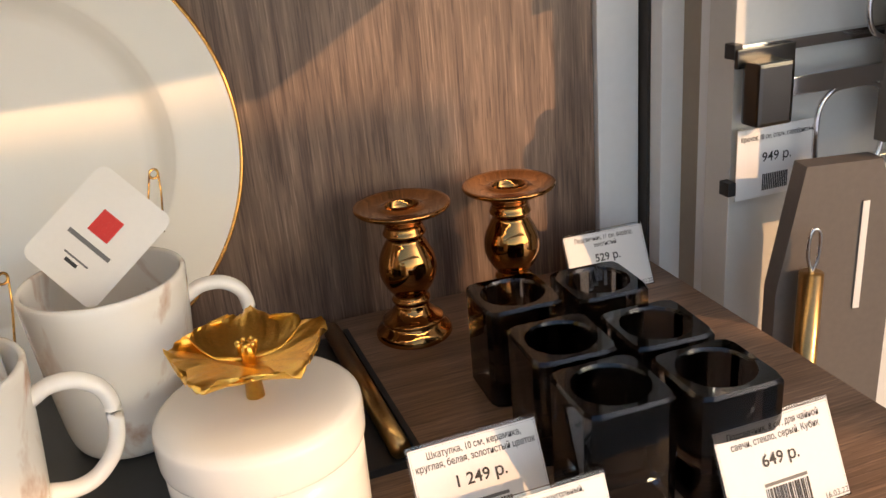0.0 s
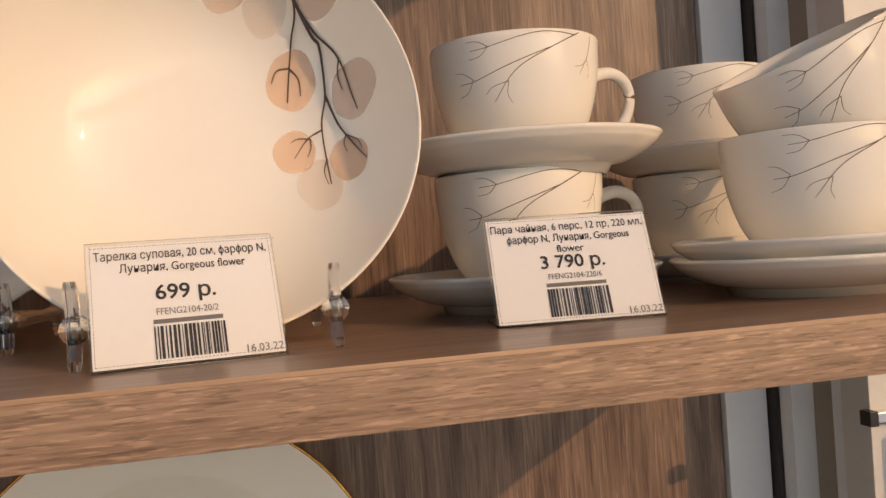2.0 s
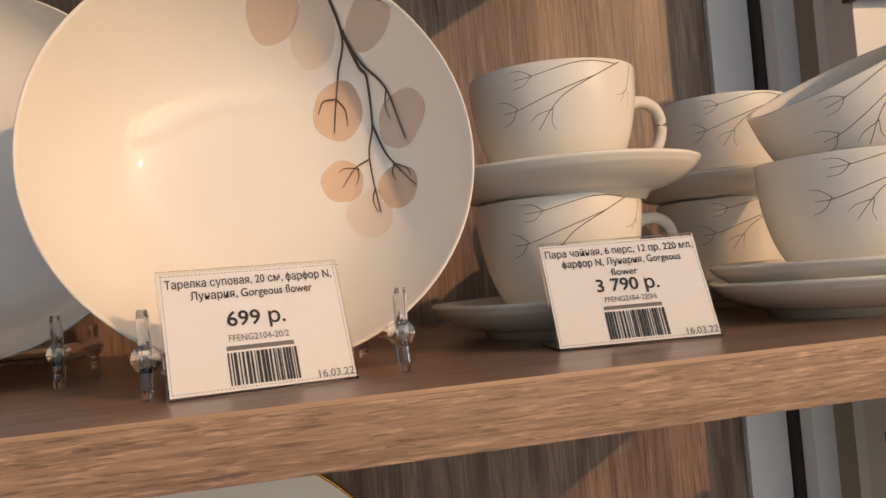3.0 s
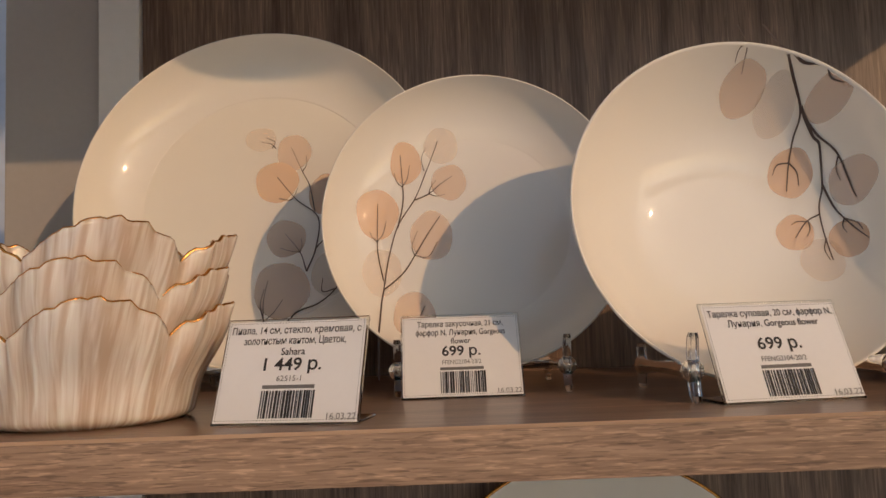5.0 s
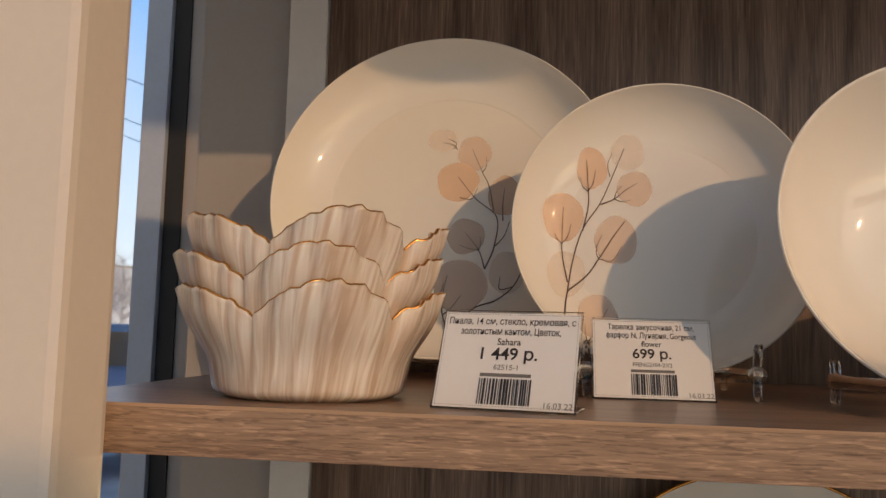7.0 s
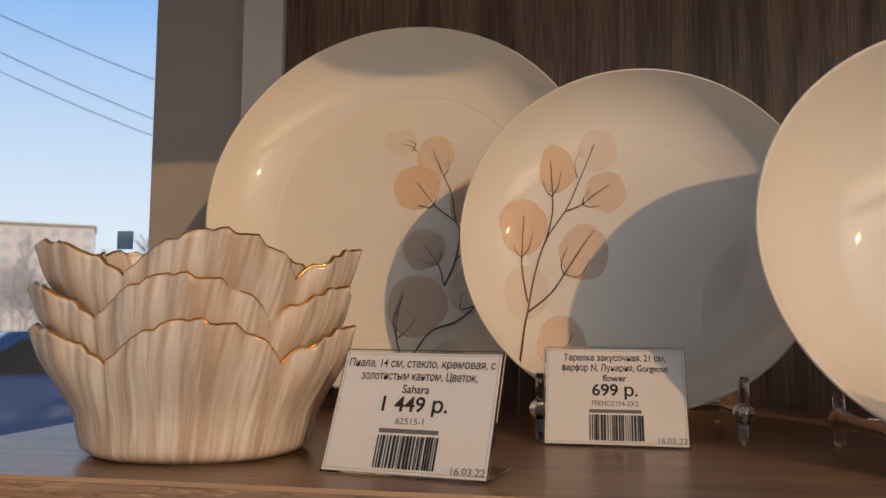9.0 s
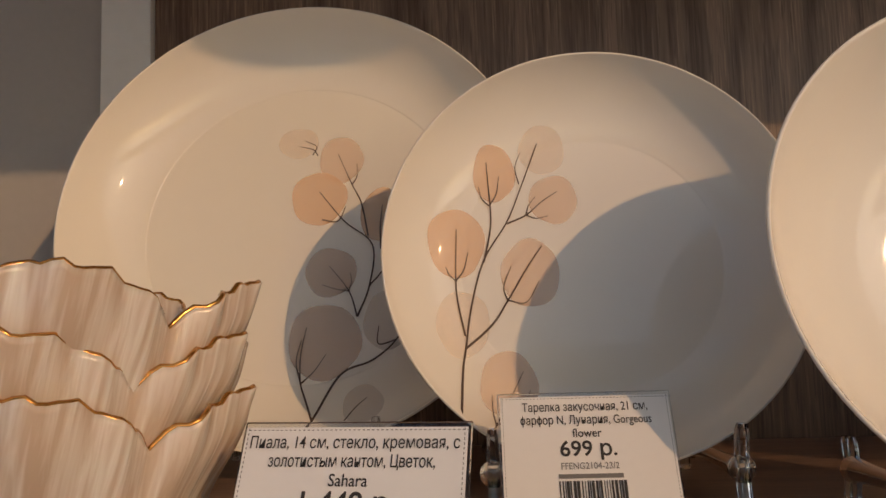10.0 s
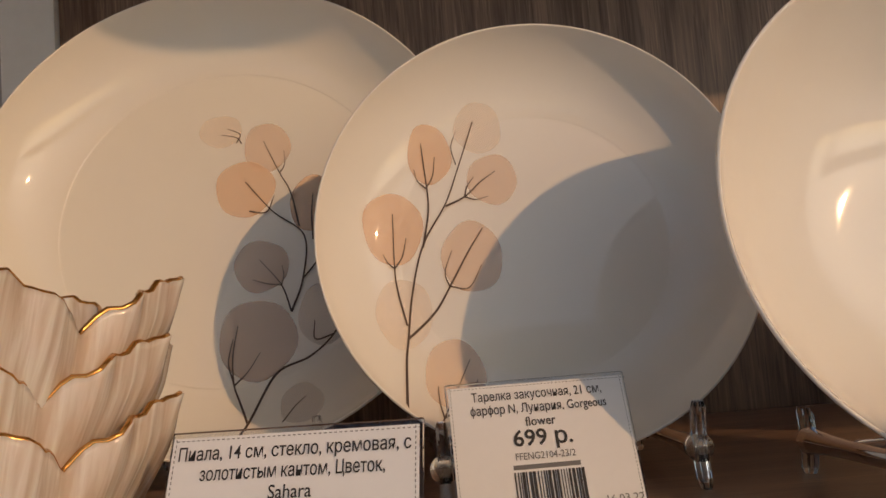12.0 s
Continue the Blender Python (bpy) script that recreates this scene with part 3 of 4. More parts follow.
def plate_body(prof, thick=0.0035):
    """Upper face from the middle to the rim, then back underneath with a foot ring."""
    top = [(max(r, 0.0005), z) for r, z in prof]
    rr, rz = prof[-1]
    lip = [(rr + 0.0008, rz - 0.0006), (rr + 0.0009, rz - 0.0016), (rr, rz - 0.0026)]
    under = [(r * 0.995, z - thick) for r, z in prof[::-1][1:] if r > rr * 0.60]
    foot = [(rr * 0.60, prof[0][1] - thick - 0.003), (rr * 0.57, prof[0][1] - thick - 0.003), (rr * 0.56, prof[0][1] - thick), (0.0005, prof[0][1] - thick)]
    return lathe(top + lip + under + foot, 96, True, True)


def refine(prof, n=6):
    return [(p.x, p.y) for p in smooth_line([(r, z, 0) for r, z in prof], n)]


def dot_on(prof, rad, u, v, ru, rv, lift):
    """A printed blot that follows the face of a plate."""
    rows = []
    for k in range(1, 7):
        f = k / 6
        ring = []
        for i in range(28):
            a = 2 * math.pi * i / 28
            w = 1 + 0.025 * math.sin(3 * a + u * 9) + 0.02 * math.sin(5 * a + v * 7)
            x, y = (u + ru * f * w * math.cos(a)) * rad, (v + rv * f * w * math.sin(a)) * rad
            r = math.hypot(x, y)
            if r > rad * 0.985:
                x, y, r = x * rad * 0.985 / r, y * rad * 0.985 / r, rad * 0.985
            ring.append((x, y, profile_height(prof, r) + lift))
        rows.append(ring)
    return grid(rows, True, True)


def stroke_on(prof, rad, pts, w0, w1, lift, bm=None):
    """A painted twig that follows the face of a plate."""
    line = smooth_line([(u, v, 0) for u, v in pts], 7)
    a, b = [], []
    for i, p in enumerate(line):
        q = line[min(i + 1, len(line) - 1)] - line[max(i - 1, 0)]
        s = Vector((-q.y, q.x, 0)).normalized()
        f = i / (len(line) - 1)
        w = w0 + (w1 - w0) * f
        for out, sg in ((a, 1), (b, -1)):
            c = Vector((p.x, p.y, 0)) * rad + s * w * sg
            r = min(c.length, rad * 0.985)
            out.append((c.x, c.y, profile_height(prof, r) + lift))
    return join(bm, grid([b, a], False))


def decorated_plate(name, m, rad, prof, discs, twigs, label):
    prof = refine(prof)
    pl = thing(name, m, label, "plate", "plates with honesty twigs")
    body = part("body", plate_body(prof), PORCELAIN, pl)
    for i, (u, v, ru, rv, tint) in enumerate(discs):
        d = part("seed_pod", dot_on(prof, rad, u, v, ru, rv, 0.0003 + 0.00007 * i), PETAL_TINTS[tint], body, "printed peach seed pod")
        d.visible_shadow = False
    for pts, w in twigs:
        d = part("twig", stroke_on(prof, rad, pts, w, w * 0.45, 0.0011), TWIG, body, "fine dark brown printed twig")
        d.visible_shadow = False
    return pl


def coupe(rad, flat, steep, rim):
    """A flat middle that turns up in an arc to a steep rim at the height given."""
    arc = rad * (1 - flat) / math.sin(radians(steep))
    low = rim - arc * (1 - math.cos(radians(steep)))
    turned = [(rad * flat + arc * math.sin(radians(steep * k / 9)), low + arc * (1 - math.cos(radians(steep * k / 9)))) for k in range(1, 10)]
    return [(0, low), (rad * flat * 0.5, low), (rad * flat, low)] + turned


def stand_pose(x, y, z, rad, lean, turn):
    """A plate's middle, for a plate that stands with its rim low at (x, y, z), leaning back and turned."""
    return pose(x, y, z) @ pose(0, 0, 0, 0, 0, turn) @ pose(0, 0, 0, 90 - lean) @ pose(0, rad, 0)


def plate_stand(m, wide, depth, label):
    """Clear acrylic: on each side a bowed front post and a rear post joined by a waisted rail, and one cross bar."""
    st = thing("plate_stand", m, label, "plate stand", "acrylic plate stands")

    def clear(name, bm, text=""):
        o = part(name, bm, ACRYLIC, st, text, name in ("rail", "cross_bar"))
        o.visible_shadow = False

    for sx in (-wide / 2, wide / 2):
        for name, y, top, bow in (("front_post", -depth / 2, 0.0335, 0.0028), ("rear_post", depth / 2, 0.0260, -0.0020)):
            rows = []
            for k in range(13):
                f = k / 12
                end = 1 - max(0.0, abs(2 * f - 1) - 0.82) * 1.4
                mid = y + bow * (1 - (2 * f - 1) ** 2)
                hx, hy = 0.0024 * end, 0.0042 * end
                rows.append([(sx + hx * math.copysign(abs(math.cos(a)) ** 0.5, math.cos(a)), mid + hy * math.copysign(abs(math.sin(a)) ** 0.5, math.sin(a)), top * f)
                             for a in [2 * math.pi * (q + 0.5) / 16 for q in range(16)]])
            clear(name, grid(rows, True, True, True))
        clear("rail", tube([(sx, -depth / 2 + 0.003 + (depth - 0.006) * k / 16, 0.0150 - 0.002 * k / 16) for k in range(17)], lambda f: 0.0034 + 0.0022 * abs(2 * f - 1) ** 3, 14), "clear round rail")
    clear("cross_bar", tube([(-wide / 2 + 0.003, depth * 0.18, 0.0135), (wide / 2 - 0.003, depth * 0.18, 0.0135)], 0.0036, 14), "clear round bar")
    return st


# side plate, 21 cm
P2R = 0.0990
c = lambda p: [((x - 722) / 449, (511 - y) / 431) for x, y in p]
SIDE_PROF = coupe(P2R, 0.60, 70, 0.0155)
SIDE_DISCS = [(-0.638, -0.297, 0.13, 0.17, 2), (-0.215, 0.601, 0.118, 0.13, 2), (-0.169, 0.333, 0.122, 0.13, 1), (-0.464, 0.478, 0.107, 0.15, 0), (-0.663, 0.116, 0.142, 0.178, 0),
              (-0.301, -0.047, 0.145, 0.175, 1), (-0.429, -0.597, 0.138, 0.165, 1)]
SIDE_TWIGS = [(c([(430, 960), (433, 760), (441, 690), (455, 600), (485, 500), (540, 415), (575, 335), (615, 237)]), 0.0006),
              (c([(485, 505), (503, 420), (500, 330), (497, 280)]), 0.0005), (c([(501, 378), (484, 360), (478, 335)]), 0.0004), (c([(501, 378), (518, 350), (525, 310)]), 0.0004),
              (c([(440, 665), (425, 590), (422, 540), (425, 430)]), 0.0005), (c([(422, 545), (408, 532), (400, 515)]), 0.0004), (c([(422, 545), (440, 520), (450, 482)]), 0.0004),
              (c([(540, 420), (583, 402), (620, 372), (655, 350)]), 0.0005), (c([(583, 402), (590, 380), (606, 360)]), 0.0004), (c([(583, 402), (606, 410), (633, 405)]), 0.0004),
              (c([(441, 692), (500, 640), (535, 590), (580, 520), (615, 472)]), 0.0006), (c([(535, 592), (527, 560), (545, 515)]), 0.0004), (c([(535, 590), (575, 595), (605, 550)]), 0.0004),
              (c([(490, 880), (500, 855), (530, 800), (562, 740)]), 0.0005), (c([(500, 855), (494, 825), (493, 790)]), 0.0004), (c([(500, 855), (545, 830), (575, 780)]), 0.0004),
              (c([(570, 330), (563, 290), (577, 255)]), 0.0003)]
decorated_plate("side_plate", stand_pose(-0.1018, 0.188, SHELF_Z + 0.0106, P2R, 11, 0), P2R, SIDE_PROF, SIDE_DISCS, SIDE_TWIGS, "white porcelain side plate with peach honesty pods on an acrylic stand")
plate_stand(pose(-0.1030, 0.2060, SHELF_Z), 0.100, 0.105, "clear acrylic plate stand under the side plate")

# dinner plate, 28 cm
P1R = 0.1328
c = lambda p: [((x - 88) / 519, (446 - y) / 479) for x, y in p]
DIN_PROF = coupe(P1R, 0.66, 68, 0.0190)
DIN_DISCS = [(-0.045, 0.405, 0.092, 0.078, 2), (0.153, 0.312, 0.10, 0.118, 1), (0.06, 0.123, 0.125, 0.13, 0), (0.345, 0.033, 0.10, 0.13, 0), (0.125, -0.229, 0.112, 0.112, 1), (0.109, -0.536, 0.155, 0.165, 1),
             (0.37, -0.451, 0.10, 0.13, 2), (0.284, -0.81, 0.085, 0.085, 2)]
DIN_TWIGS = [(c([(112, 900), (130, 860), (180, 765), (250, 735), (300, 695), (330, 640)]), 0.0008), (c([(130, 855), (110, 810), (97, 775), (95, 720), (105, 665)]), 0.0006), (c([(97, 775), (86, 735), (95, 690)]), 0.0005),
             (c([(97, 780), (125, 755), (150, 720)]), 0.0005), (c([(215, 645), (240, 580), (245, 490), (180, 435), (120, 365)]), 0.0006), (c([(128, 430), (165, 434), (182, 400)]), 0.0005),
             (c([(235, 470), (218, 395), (195, 350), (160, 275)]), 0.0005), (c([(195, 350), (206, 330), (205, 300)]), 0.0004), (c([(215, 645), (195, 590), (150, 535)]), 0.0005),
             (c([(195, 590), (165, 585), (135, 575)]), 0.0004), (c([(195, 590), (200, 570), (197, 550)]), 0.0004), (c([(240, 580), (270, 545), (285, 500)]), 0.0005), (c([(264, 500), (262, 450), (266, 400)]), 0.0005),
             (c([(200, 860), (222, 830), (243, 812)]), 0.0004), (c([(112, 277), (100, 262), (65, 253)]), 0.0004), (c([(100, 275), (108, 255), (80, 240)]), 0.0004), (c([(300, 695), (262, 702), (262, 665)]), 0.0005)]
decorated_plate("dinner_plate", stand_pose(-0.2578, 0.242, SHELF_Z + 0.0120, P1R, 16, 0), P1R, DIN_PROF, [(u, v + 0.017, *d) for u, v, *d in DIN_DISCS], DIN_TWIGS, "large white porcelain dinner plate with peach honesty pods leaning back")
plate_stand(pose(-0.2590, 0.272, SHELF_Z), 0.100, 0.105, "clear acrylic plate stand under the dinner plate")

# soup plate, 20 cm
P3R = 0.0970
c = lambda p: [(-0.031 + (x - 455) / 402, 0.217 - 0.00037 * (x - 455) - (y - 347) / 420) for x, y in p]
SOUP_PROF = [(P3R * k / 18, 0.0010 + 0.0550 * (k / 18) ** 4) for k in range(19)]
SOUP_DISCS = [(0.509, 0.354, 0.125, 0.15, 0), (0.804, 0.239, 0.10, 0.14, 1), (0.50, -0.016, 0.108, 0.115, 0), (0.76, -0.10, 0.088, 0.118, 0), (0.614, -0.209, 0.112, 0.14, 2), (0.66, 0.70, 0.10, 0.11, 1),
              (0.20, 0.82, 0.13, 0.12, 1), (0.40, 0.72, 0.11, 0.15, 2)]
SOUP_TWIGS = [(c([(560, -50), (590, 0), (660, 110), (655, 180), (648, 235), (640, 305)]), 0.0007), (c([(648, 232), (622, 238), (610, 265)]), 0.0005), (c([(648, 232), (665, 255), (668, 290)]), 0.0005),
              (c([(662, 112), (695, 175), (710, 200), (716, 290), (705, 360), (713, 490)]), 0.0007), (c([(705, 365), (675, 385), (645, 430)]), 0.0005), (c([(680, 385), (655, 385), (640, 395)]), 0.0004),
              (c([(680, 385), (680, 405), (672, 425)]), 0.0004), (c([(716, 290), (735, 350), (750, 380), (783, 440)]), 0.0006), (c([(750, 380), (745, 400), (750, 420)]), 0.0004), (c([(750, 380), (770, 395), (777, 415)]), 0.0004),
              (c([(665, 120), (700, 170), (745, 225), (775, 330)]), 0.0006), (c([(745, 225), (742, 255), (750, 285)]), 0.0004), (c([(595, 5), (640, 40), (685, 50), (755, 68)]), 0.0006), (c([(685, 50), (700, 40), (720, 42)]), 0.0004),
              (c([(690, 52), (705, 75), (730, 88)]), 0.0004), (c([(710, 430), (702, 460), (708, 490)]), 0.0004), (c([(500, -40), (512, 0), (518, 55)]), 0.0005), (c([(512, 10), (497, 22), (495, 40)]), 0.0004)]
decorated_plate("soup_plate", stand_pose(0.0425, 0.137, SHELF_Z - 0.0060, P3R, 12, 1), P3R, SOUP_PROF, [(u - 0.055, *d) for u, *d in SOUP_DISCS], SOUP_TWIGS, "deep white porcelain soup plate with peach honesty pods")
plate_stand(pose(0.0430, 0.114, SHELF_Z, 0, 0, 1), 0.098, 0.105, "clear acrylic plate stand under the soup plate")


# ---- flower bowls ----
def flower_bowl(m, phase, label):
    """A bowl of five ruffled petals with a gilded edge."""
    bowl = thing("flower_bowl", m, label, "bowl", "stacked flower bowls")
    seg, hgt = 168, 26

    def wall(a, f, inset=0.0):
        q = 2.5 * (a - phase)
        pet = abs(math.cos(q + 0.10 * math.sin(2 * q))) ** 0.64
        pa = math.degrees((a - phase + math.pi / 5) % (2 * math.pi / 5) - math.pi / 5)
        notch = math.exp(-((pa - 5) / 3.2) ** 2) * 0.0015 + math.exp(-((pa + 15) / 3.0) ** 2) * 0.0010 + math.exp(-((pa - 20) / 2.6) ** 2) * 0.0009
        rip = 0.0016 * math.sin(17 * a + 2.1 * phase) * f ** 3 + 0.0010 * math.sin(31 * a + 0.8) * f ** 4 + 0.0007 * math.sin(9 * a + 1.0) * f
        top = 0.0382 + 0.0182 * pet - notch + 0.0006 * math.sin(37 * a + phase) + 0.0004 * math.sin(61 * a) + 0.0016 * math.sin(2 * a + 1.3)
        z = top * f
        g = min(1.0, max(0.0, (f - 0.30) / 0.55))
        r = 0.0485 + 0.0115 * f ** 0.9 + 0.0090 * pet * g * g * (3 - 2 * g)
        r += -0.0045 * (1 - pet) * f + rip - inset
        r -= 0.0070 * max(0.0, 1 - f / 0.09) ** 2
        return Vector((r * math.cos(a + 0.12 * f), r * math.sin(a + 0.12 * f), z))

    angs = [2 * math.pi * i / seg for i in range(seg)]
    rows = [[wall(a, j / hgt) for a in angs] for j in range(hgt + 1)]
    rows += [[wall(a, j / hgt, 0.0026) + Vector((0, 0, 0.0025 * (1 - j / hgt))) for a in angs] for j in range(hgt, -1, -1)]
    bm = grid(rows, True, True, True)
    uvl = bm.loops.layers.uv.new("UVMap")
    for f in bm.faces:
        for lp in f.loops:
            v = lp.vert.co
            a = math.atan2(v.y, v.x) / (2 * math.pi)
            lp[uvl].uv = (a - 0.020 * v.z / 0.06, v.z / 0.06)
        us = [lp[uvl].uv.x for lp in f.loops]
        if max(us) - min(us) > 0.5:
            for lp in f.loops:
                if lp[uvl].uv.x < 0:
                    lp[uvl].uv.x += 1
    part("petals", bm, OPAL, bowl, "cream opal glass petals with white streaks")
    rim = [wall(a, 1.0, 0.0013) for a in angs]
    part("rim", tube(rim, 0.00092, 8, True), GOLD_LINE, bowl, "thin gilded edge")
    return bowl


for k, (dz, dx) in enumerate(((0.0, 0.0), (0.0175, -0.0015), (0.0350, 0.001))):
    flower_bowl(pose(-0.3015 + dx, 0.076, SHELF_Z + dz, 0, 0, -73 + (0, -4, 6)[k]) @ Matrix.Scale(1.01, 4), 0.0,
                ("cream glass flower bowl at the bottom of a stack", "cream glass flower bowl nested in the middle", "cream glass flower bowl on top of a stack")[k])


# ---- tea pairs ----
CUP_PROF = refine([(0.0225, 0.0), (0.0235, 0.002), (0.028, 0.006), (0.0355, 0.018), (0.0405, 0.033), (0.0432, 0.048), (0.0440, 0.062)], 5)


def cup_radius(z):
    for (r0, z0), (r1, z1) in zip(CUP_PROF, CUP_PROF[1:]):
        if z0 <= z <= z1:
            return r0 + (r1 - r0) * (z - z0) / max(1e-6, z1 - z0)
    return CUP_PROF[-1][0]


def twig_on_cup(pts, w, turn):
    line = smooth_line([(a, z, 0) for a, z in pts], 8)
    lo, hi = [], []
    for i, p in enumerate(line):
        q = line[min(i + 1, len(line) - 1)] - line[max(i - 1, 0)]
        s = Vector((-q.y, q.x, 0)).normalized() * (w * (1 - 0.5 * i / len(line)))
        for out, sg in ((lo, 1), (hi, -1)):
            x, z = p.x + sg * s.x, min(0.0615, p.y + sg * s.y)
            r = cup_radius(z) + 0.00035
            a = turn + x / 0.043
            out.append((r * math.cos(a), r * math.sin(a), z))
    return grid([lo, hi], False)


def tea_cup(m, handle, turn, label, seed=0):
    cup = thing("tea_cup", m, label, "cup", "stacked tea cups")
    out = CUP_PROF
    inner = [(r - 0.0022, max(z, 0.0045)) for r, z in out[::-1]]
    lip = [(0.0437, 0.0627), (0.0425, 0.0629)]
    body = part("body", lathe(out + lip + inner + [(0.0005, 0.0045)], 72, True, True), PORCELAIN, cup)
    ca, sa = math.cos(radians(handle)), math.sin(radians(handle))
    loop = [(0.0415, 0.0440), (0.049, 0.0490), (0.0600, 0.0510), (0.0695, 0.0465), (0.0725, 0.0370), (0.0690, 0.0265), (0.0600, 0.0165), (0.0500, 0.0090), (0.0330, 0.0070)]
    pts = smooth_line([(x * ca, x * sa, z) for x, z in loop], 6)
    part("handle", tube(pts, lambda f: 0.0030 + 0.0010 * abs(2 * f - 1), 12), PORCELAIN, cup)
    t = radians(turn)
    sets = (([(0.030, 0.0615), (0.012, 0.053), (-0.004, 0.044), (-0.016, 0.030)], 0.00035), ([(0.014, 0.054), (-0.006, 0.047), (-0.024, 0.041), (-0.034, 0.040)], 0.0003), ([(0.028, 0.060), (0.008, 0.061), (-0.016, 0.056), (-0.026, 0.055)], 0.0003),
            ([(-0.026, 0.0415), (-0.031, 0.045), (-0.036, 0.046)], 0.00022), ([(-0.026, 0.0415), (-0.030, 0.036), (-0.036, 0.034)], 0.00022), ([(-0.017, 0.056), (-0.022, 0.059), (-0.028, 0.0595)], 0.00022), ([(-0.017, 0.056), (-0.021, 0.052), (-0.027, 0.051)], 0.00022),
            ([(-0.008, 0.039), (-0.016, 0.037), (-0.020, 0.034)], 0.00022), ([(-0.008, 0.039), (-0.009, 0.033), (-0.007, 0.029)], 0.00022), ([(0.040, 0.0615), (0.037, 0.052), (0.031, 0.042)], 0.0003), ([(0.036, 0.049), (0.032, 0.046), (0.027, 0.045)], 0.00022), ([(0.036, 0.049), (0.038, 0.044), (0.038, 0.040)], 0.00022))
    for p, w in sets:
        o = part("twig", twig_on_cup(p, w * 0.75, t), TWIG, body, "fine dark brown printed twig")
        o.visible_shadow = False
    return cup


SAUCER_PROF = refine([(0, 0.006), (0.022, 0.006), (0.036, 0.0064), (0.050, 0.0082), (0.061, 0.0125), (0.0680, 0.0172), (0.0702, 0.0198)], 5)


def saucer(m, label):
    s = thing("saucer", m, label, "saucer", "tea saucers")
    part("body", plate_body([(r, z) for r, z in SAUCER_PROF], 0.0030), PORCELAIN, s)
    return s


def tea_stack(x, y, handle, turn, where, k=1.0):
    z, big = SHELF_Z, Matrix.Scale(k, 4)
    saucer(pose(x, y, z) @ big, f"white porcelain saucer at the foot of {where}")
    tea_cup(pose(x, y, z + 0.0065 * k) @ big, handle, turn, f"white teacup with twig print low in {where}")
    saucer(pose(x + 0.005, y, z + 0.0660 * k) @ big, f"white porcelain saucer resting on a cup in {where}")
    tea_cup(pose(x + 0.0025, y, z + 0.0722 * k) @ big, handle + 4, turn - 3, f"white teacup with twig print on top of {where}")


tea_stack(0.2055, 0.170, 8, -98, "a stack", 1.045)
tea_stack(0.367, 0.263, 10, -96, "another stack", 1.045)
PAIR = pose(0.347, 0.114, SHELF_Z) @ Matrix.Scale(1.045, 4)
saucer(PAIR, "lower of two stacked white porcelain saucers")
saucer(PAIR @ pose(0.001, 0, 0.0085), "upper of two stacked white porcelain saucers")
tea_cup(PAIR @ pose(0.001, 0, 0.0150), 28, -104, "white teacup with twig print holding a tilted cup")
tea_cup(PAIR @ pose(0.022, 0, 0.0615, 0, -24, 0), 25, -104, "white teacup with twig print tilted inside another")


# ---- lower shelf ----
L = LOW_Z


def rim_plate(m, rad, label):
    p = refine([(0, 0), (rad * 0.5, 0), (rad * 0.62, 0.0015), (rad * 0.70, 0.008), (rad * 0.74, 0.0105), (rad * 0.88, 0.014), (rad, 0.018)])
    pl = thing("charger_plate", m, label, "plate")
    body = part("body", plate_body(p), PORCELAIN, pl)
    part("gold_rim", tube([((rad - 0.0003) * math.cos(a), (rad - 0.0003) * math.sin(a), p[-1][1] - 0.0008) for a in [2 * math.pi * i / 120 for i in range(120)]], 0.00145, 8, True), GOLD_LINE, body, "thin gilded rim")
    return pl


def packing_box(x0, x1, y0, y1, z0, z1):
    b = thing("packing_box", pose((x0 + x1) / 2, (y0 + y1) / 2, z0), "flat black cardboard box with a red square print", "box")
    hx, hy, h = (x1 - x0) / 2, (y1 - y0) / 2, z1 - z0
    part("body", box(-hx, hx, -hy, hy, 0, h - 0.018, 0.001), BLACK_CARD, b, "", False)
    part("lid", box(-hx - 0.0012, hx + 0.0012, -hy - 0.0012, hy + 0.0012, h - 0.0178, h, 0.0012), BLACK_CARD, b, "", False)
    part("print", box(hx - 0.060, hx - 0.044, -hy - 0.0018, -hy - 0.0013, h - 0.022, h - 0.010), RED, b, "small red square print", False)
    return b


packing_box(-0.225, 0.093, 0.070, 0.262, L, L + 0.0522)
plate_stand(pose(-0.0105, 0.316, L) @ Matrix.Scale(1.2, 4), 0.10, 0.080, "clear acrylic plate stand under the charger plate")
rim_plate(stand_pose(-0.0105, 0.292, L + 0.0400, 0.148, 13, 0), 0.148, "large white charger plate with a thin gold rim")


def mug(m, handle, label):
    g = thing("mug", m, label, "mug", "marbled mugs")
    prof = refine([(0.030, 0.0), (0.0335, 0.002), (0.0365, 0.012), (0.0395, 0.040), (0.0425, 0.075), (0.0440, 0.094)], 5)
    inner = [(r - 0.0032, max(z, 0.006)) for r, z in prof[::-1]]
    part("body", lathe(prof + [(0.0432, 0.0955), (0.0415, 0.0955)] + inner + [(0.0005, 0.006)], 72, True, True), MARBLE, g)
    ca, sa = math.cos(radians(handle)), math.sin(radians(handle))
    pts = smooth_line([(x * ca, x * sa, z) for x, z in ((0.041, 0.074), (0.050, 0.0785), (0.062, 0.0775), (0.0715, 0.069), (0.0735, 0.054), (0.070, 0.038), (0.060, 0.026), (0.049, 0.022), (0.0375, 0.024))], 6)
    part("handle", tube(pts, 0.0050, 14, False, 0.8), BONE, g)
    return g


mug(pose(0.0455, 0.186, L + 0.0525) @ Matrix.Scale(0.97, 4), 2, "cream marbled mug with a hang tag in it")
mug(pose(-0.0260, 0.104, L + 0.0525) @ Matrix.Scale(0.97, 4), 4, "cream marbled mug with a gold pin in it")


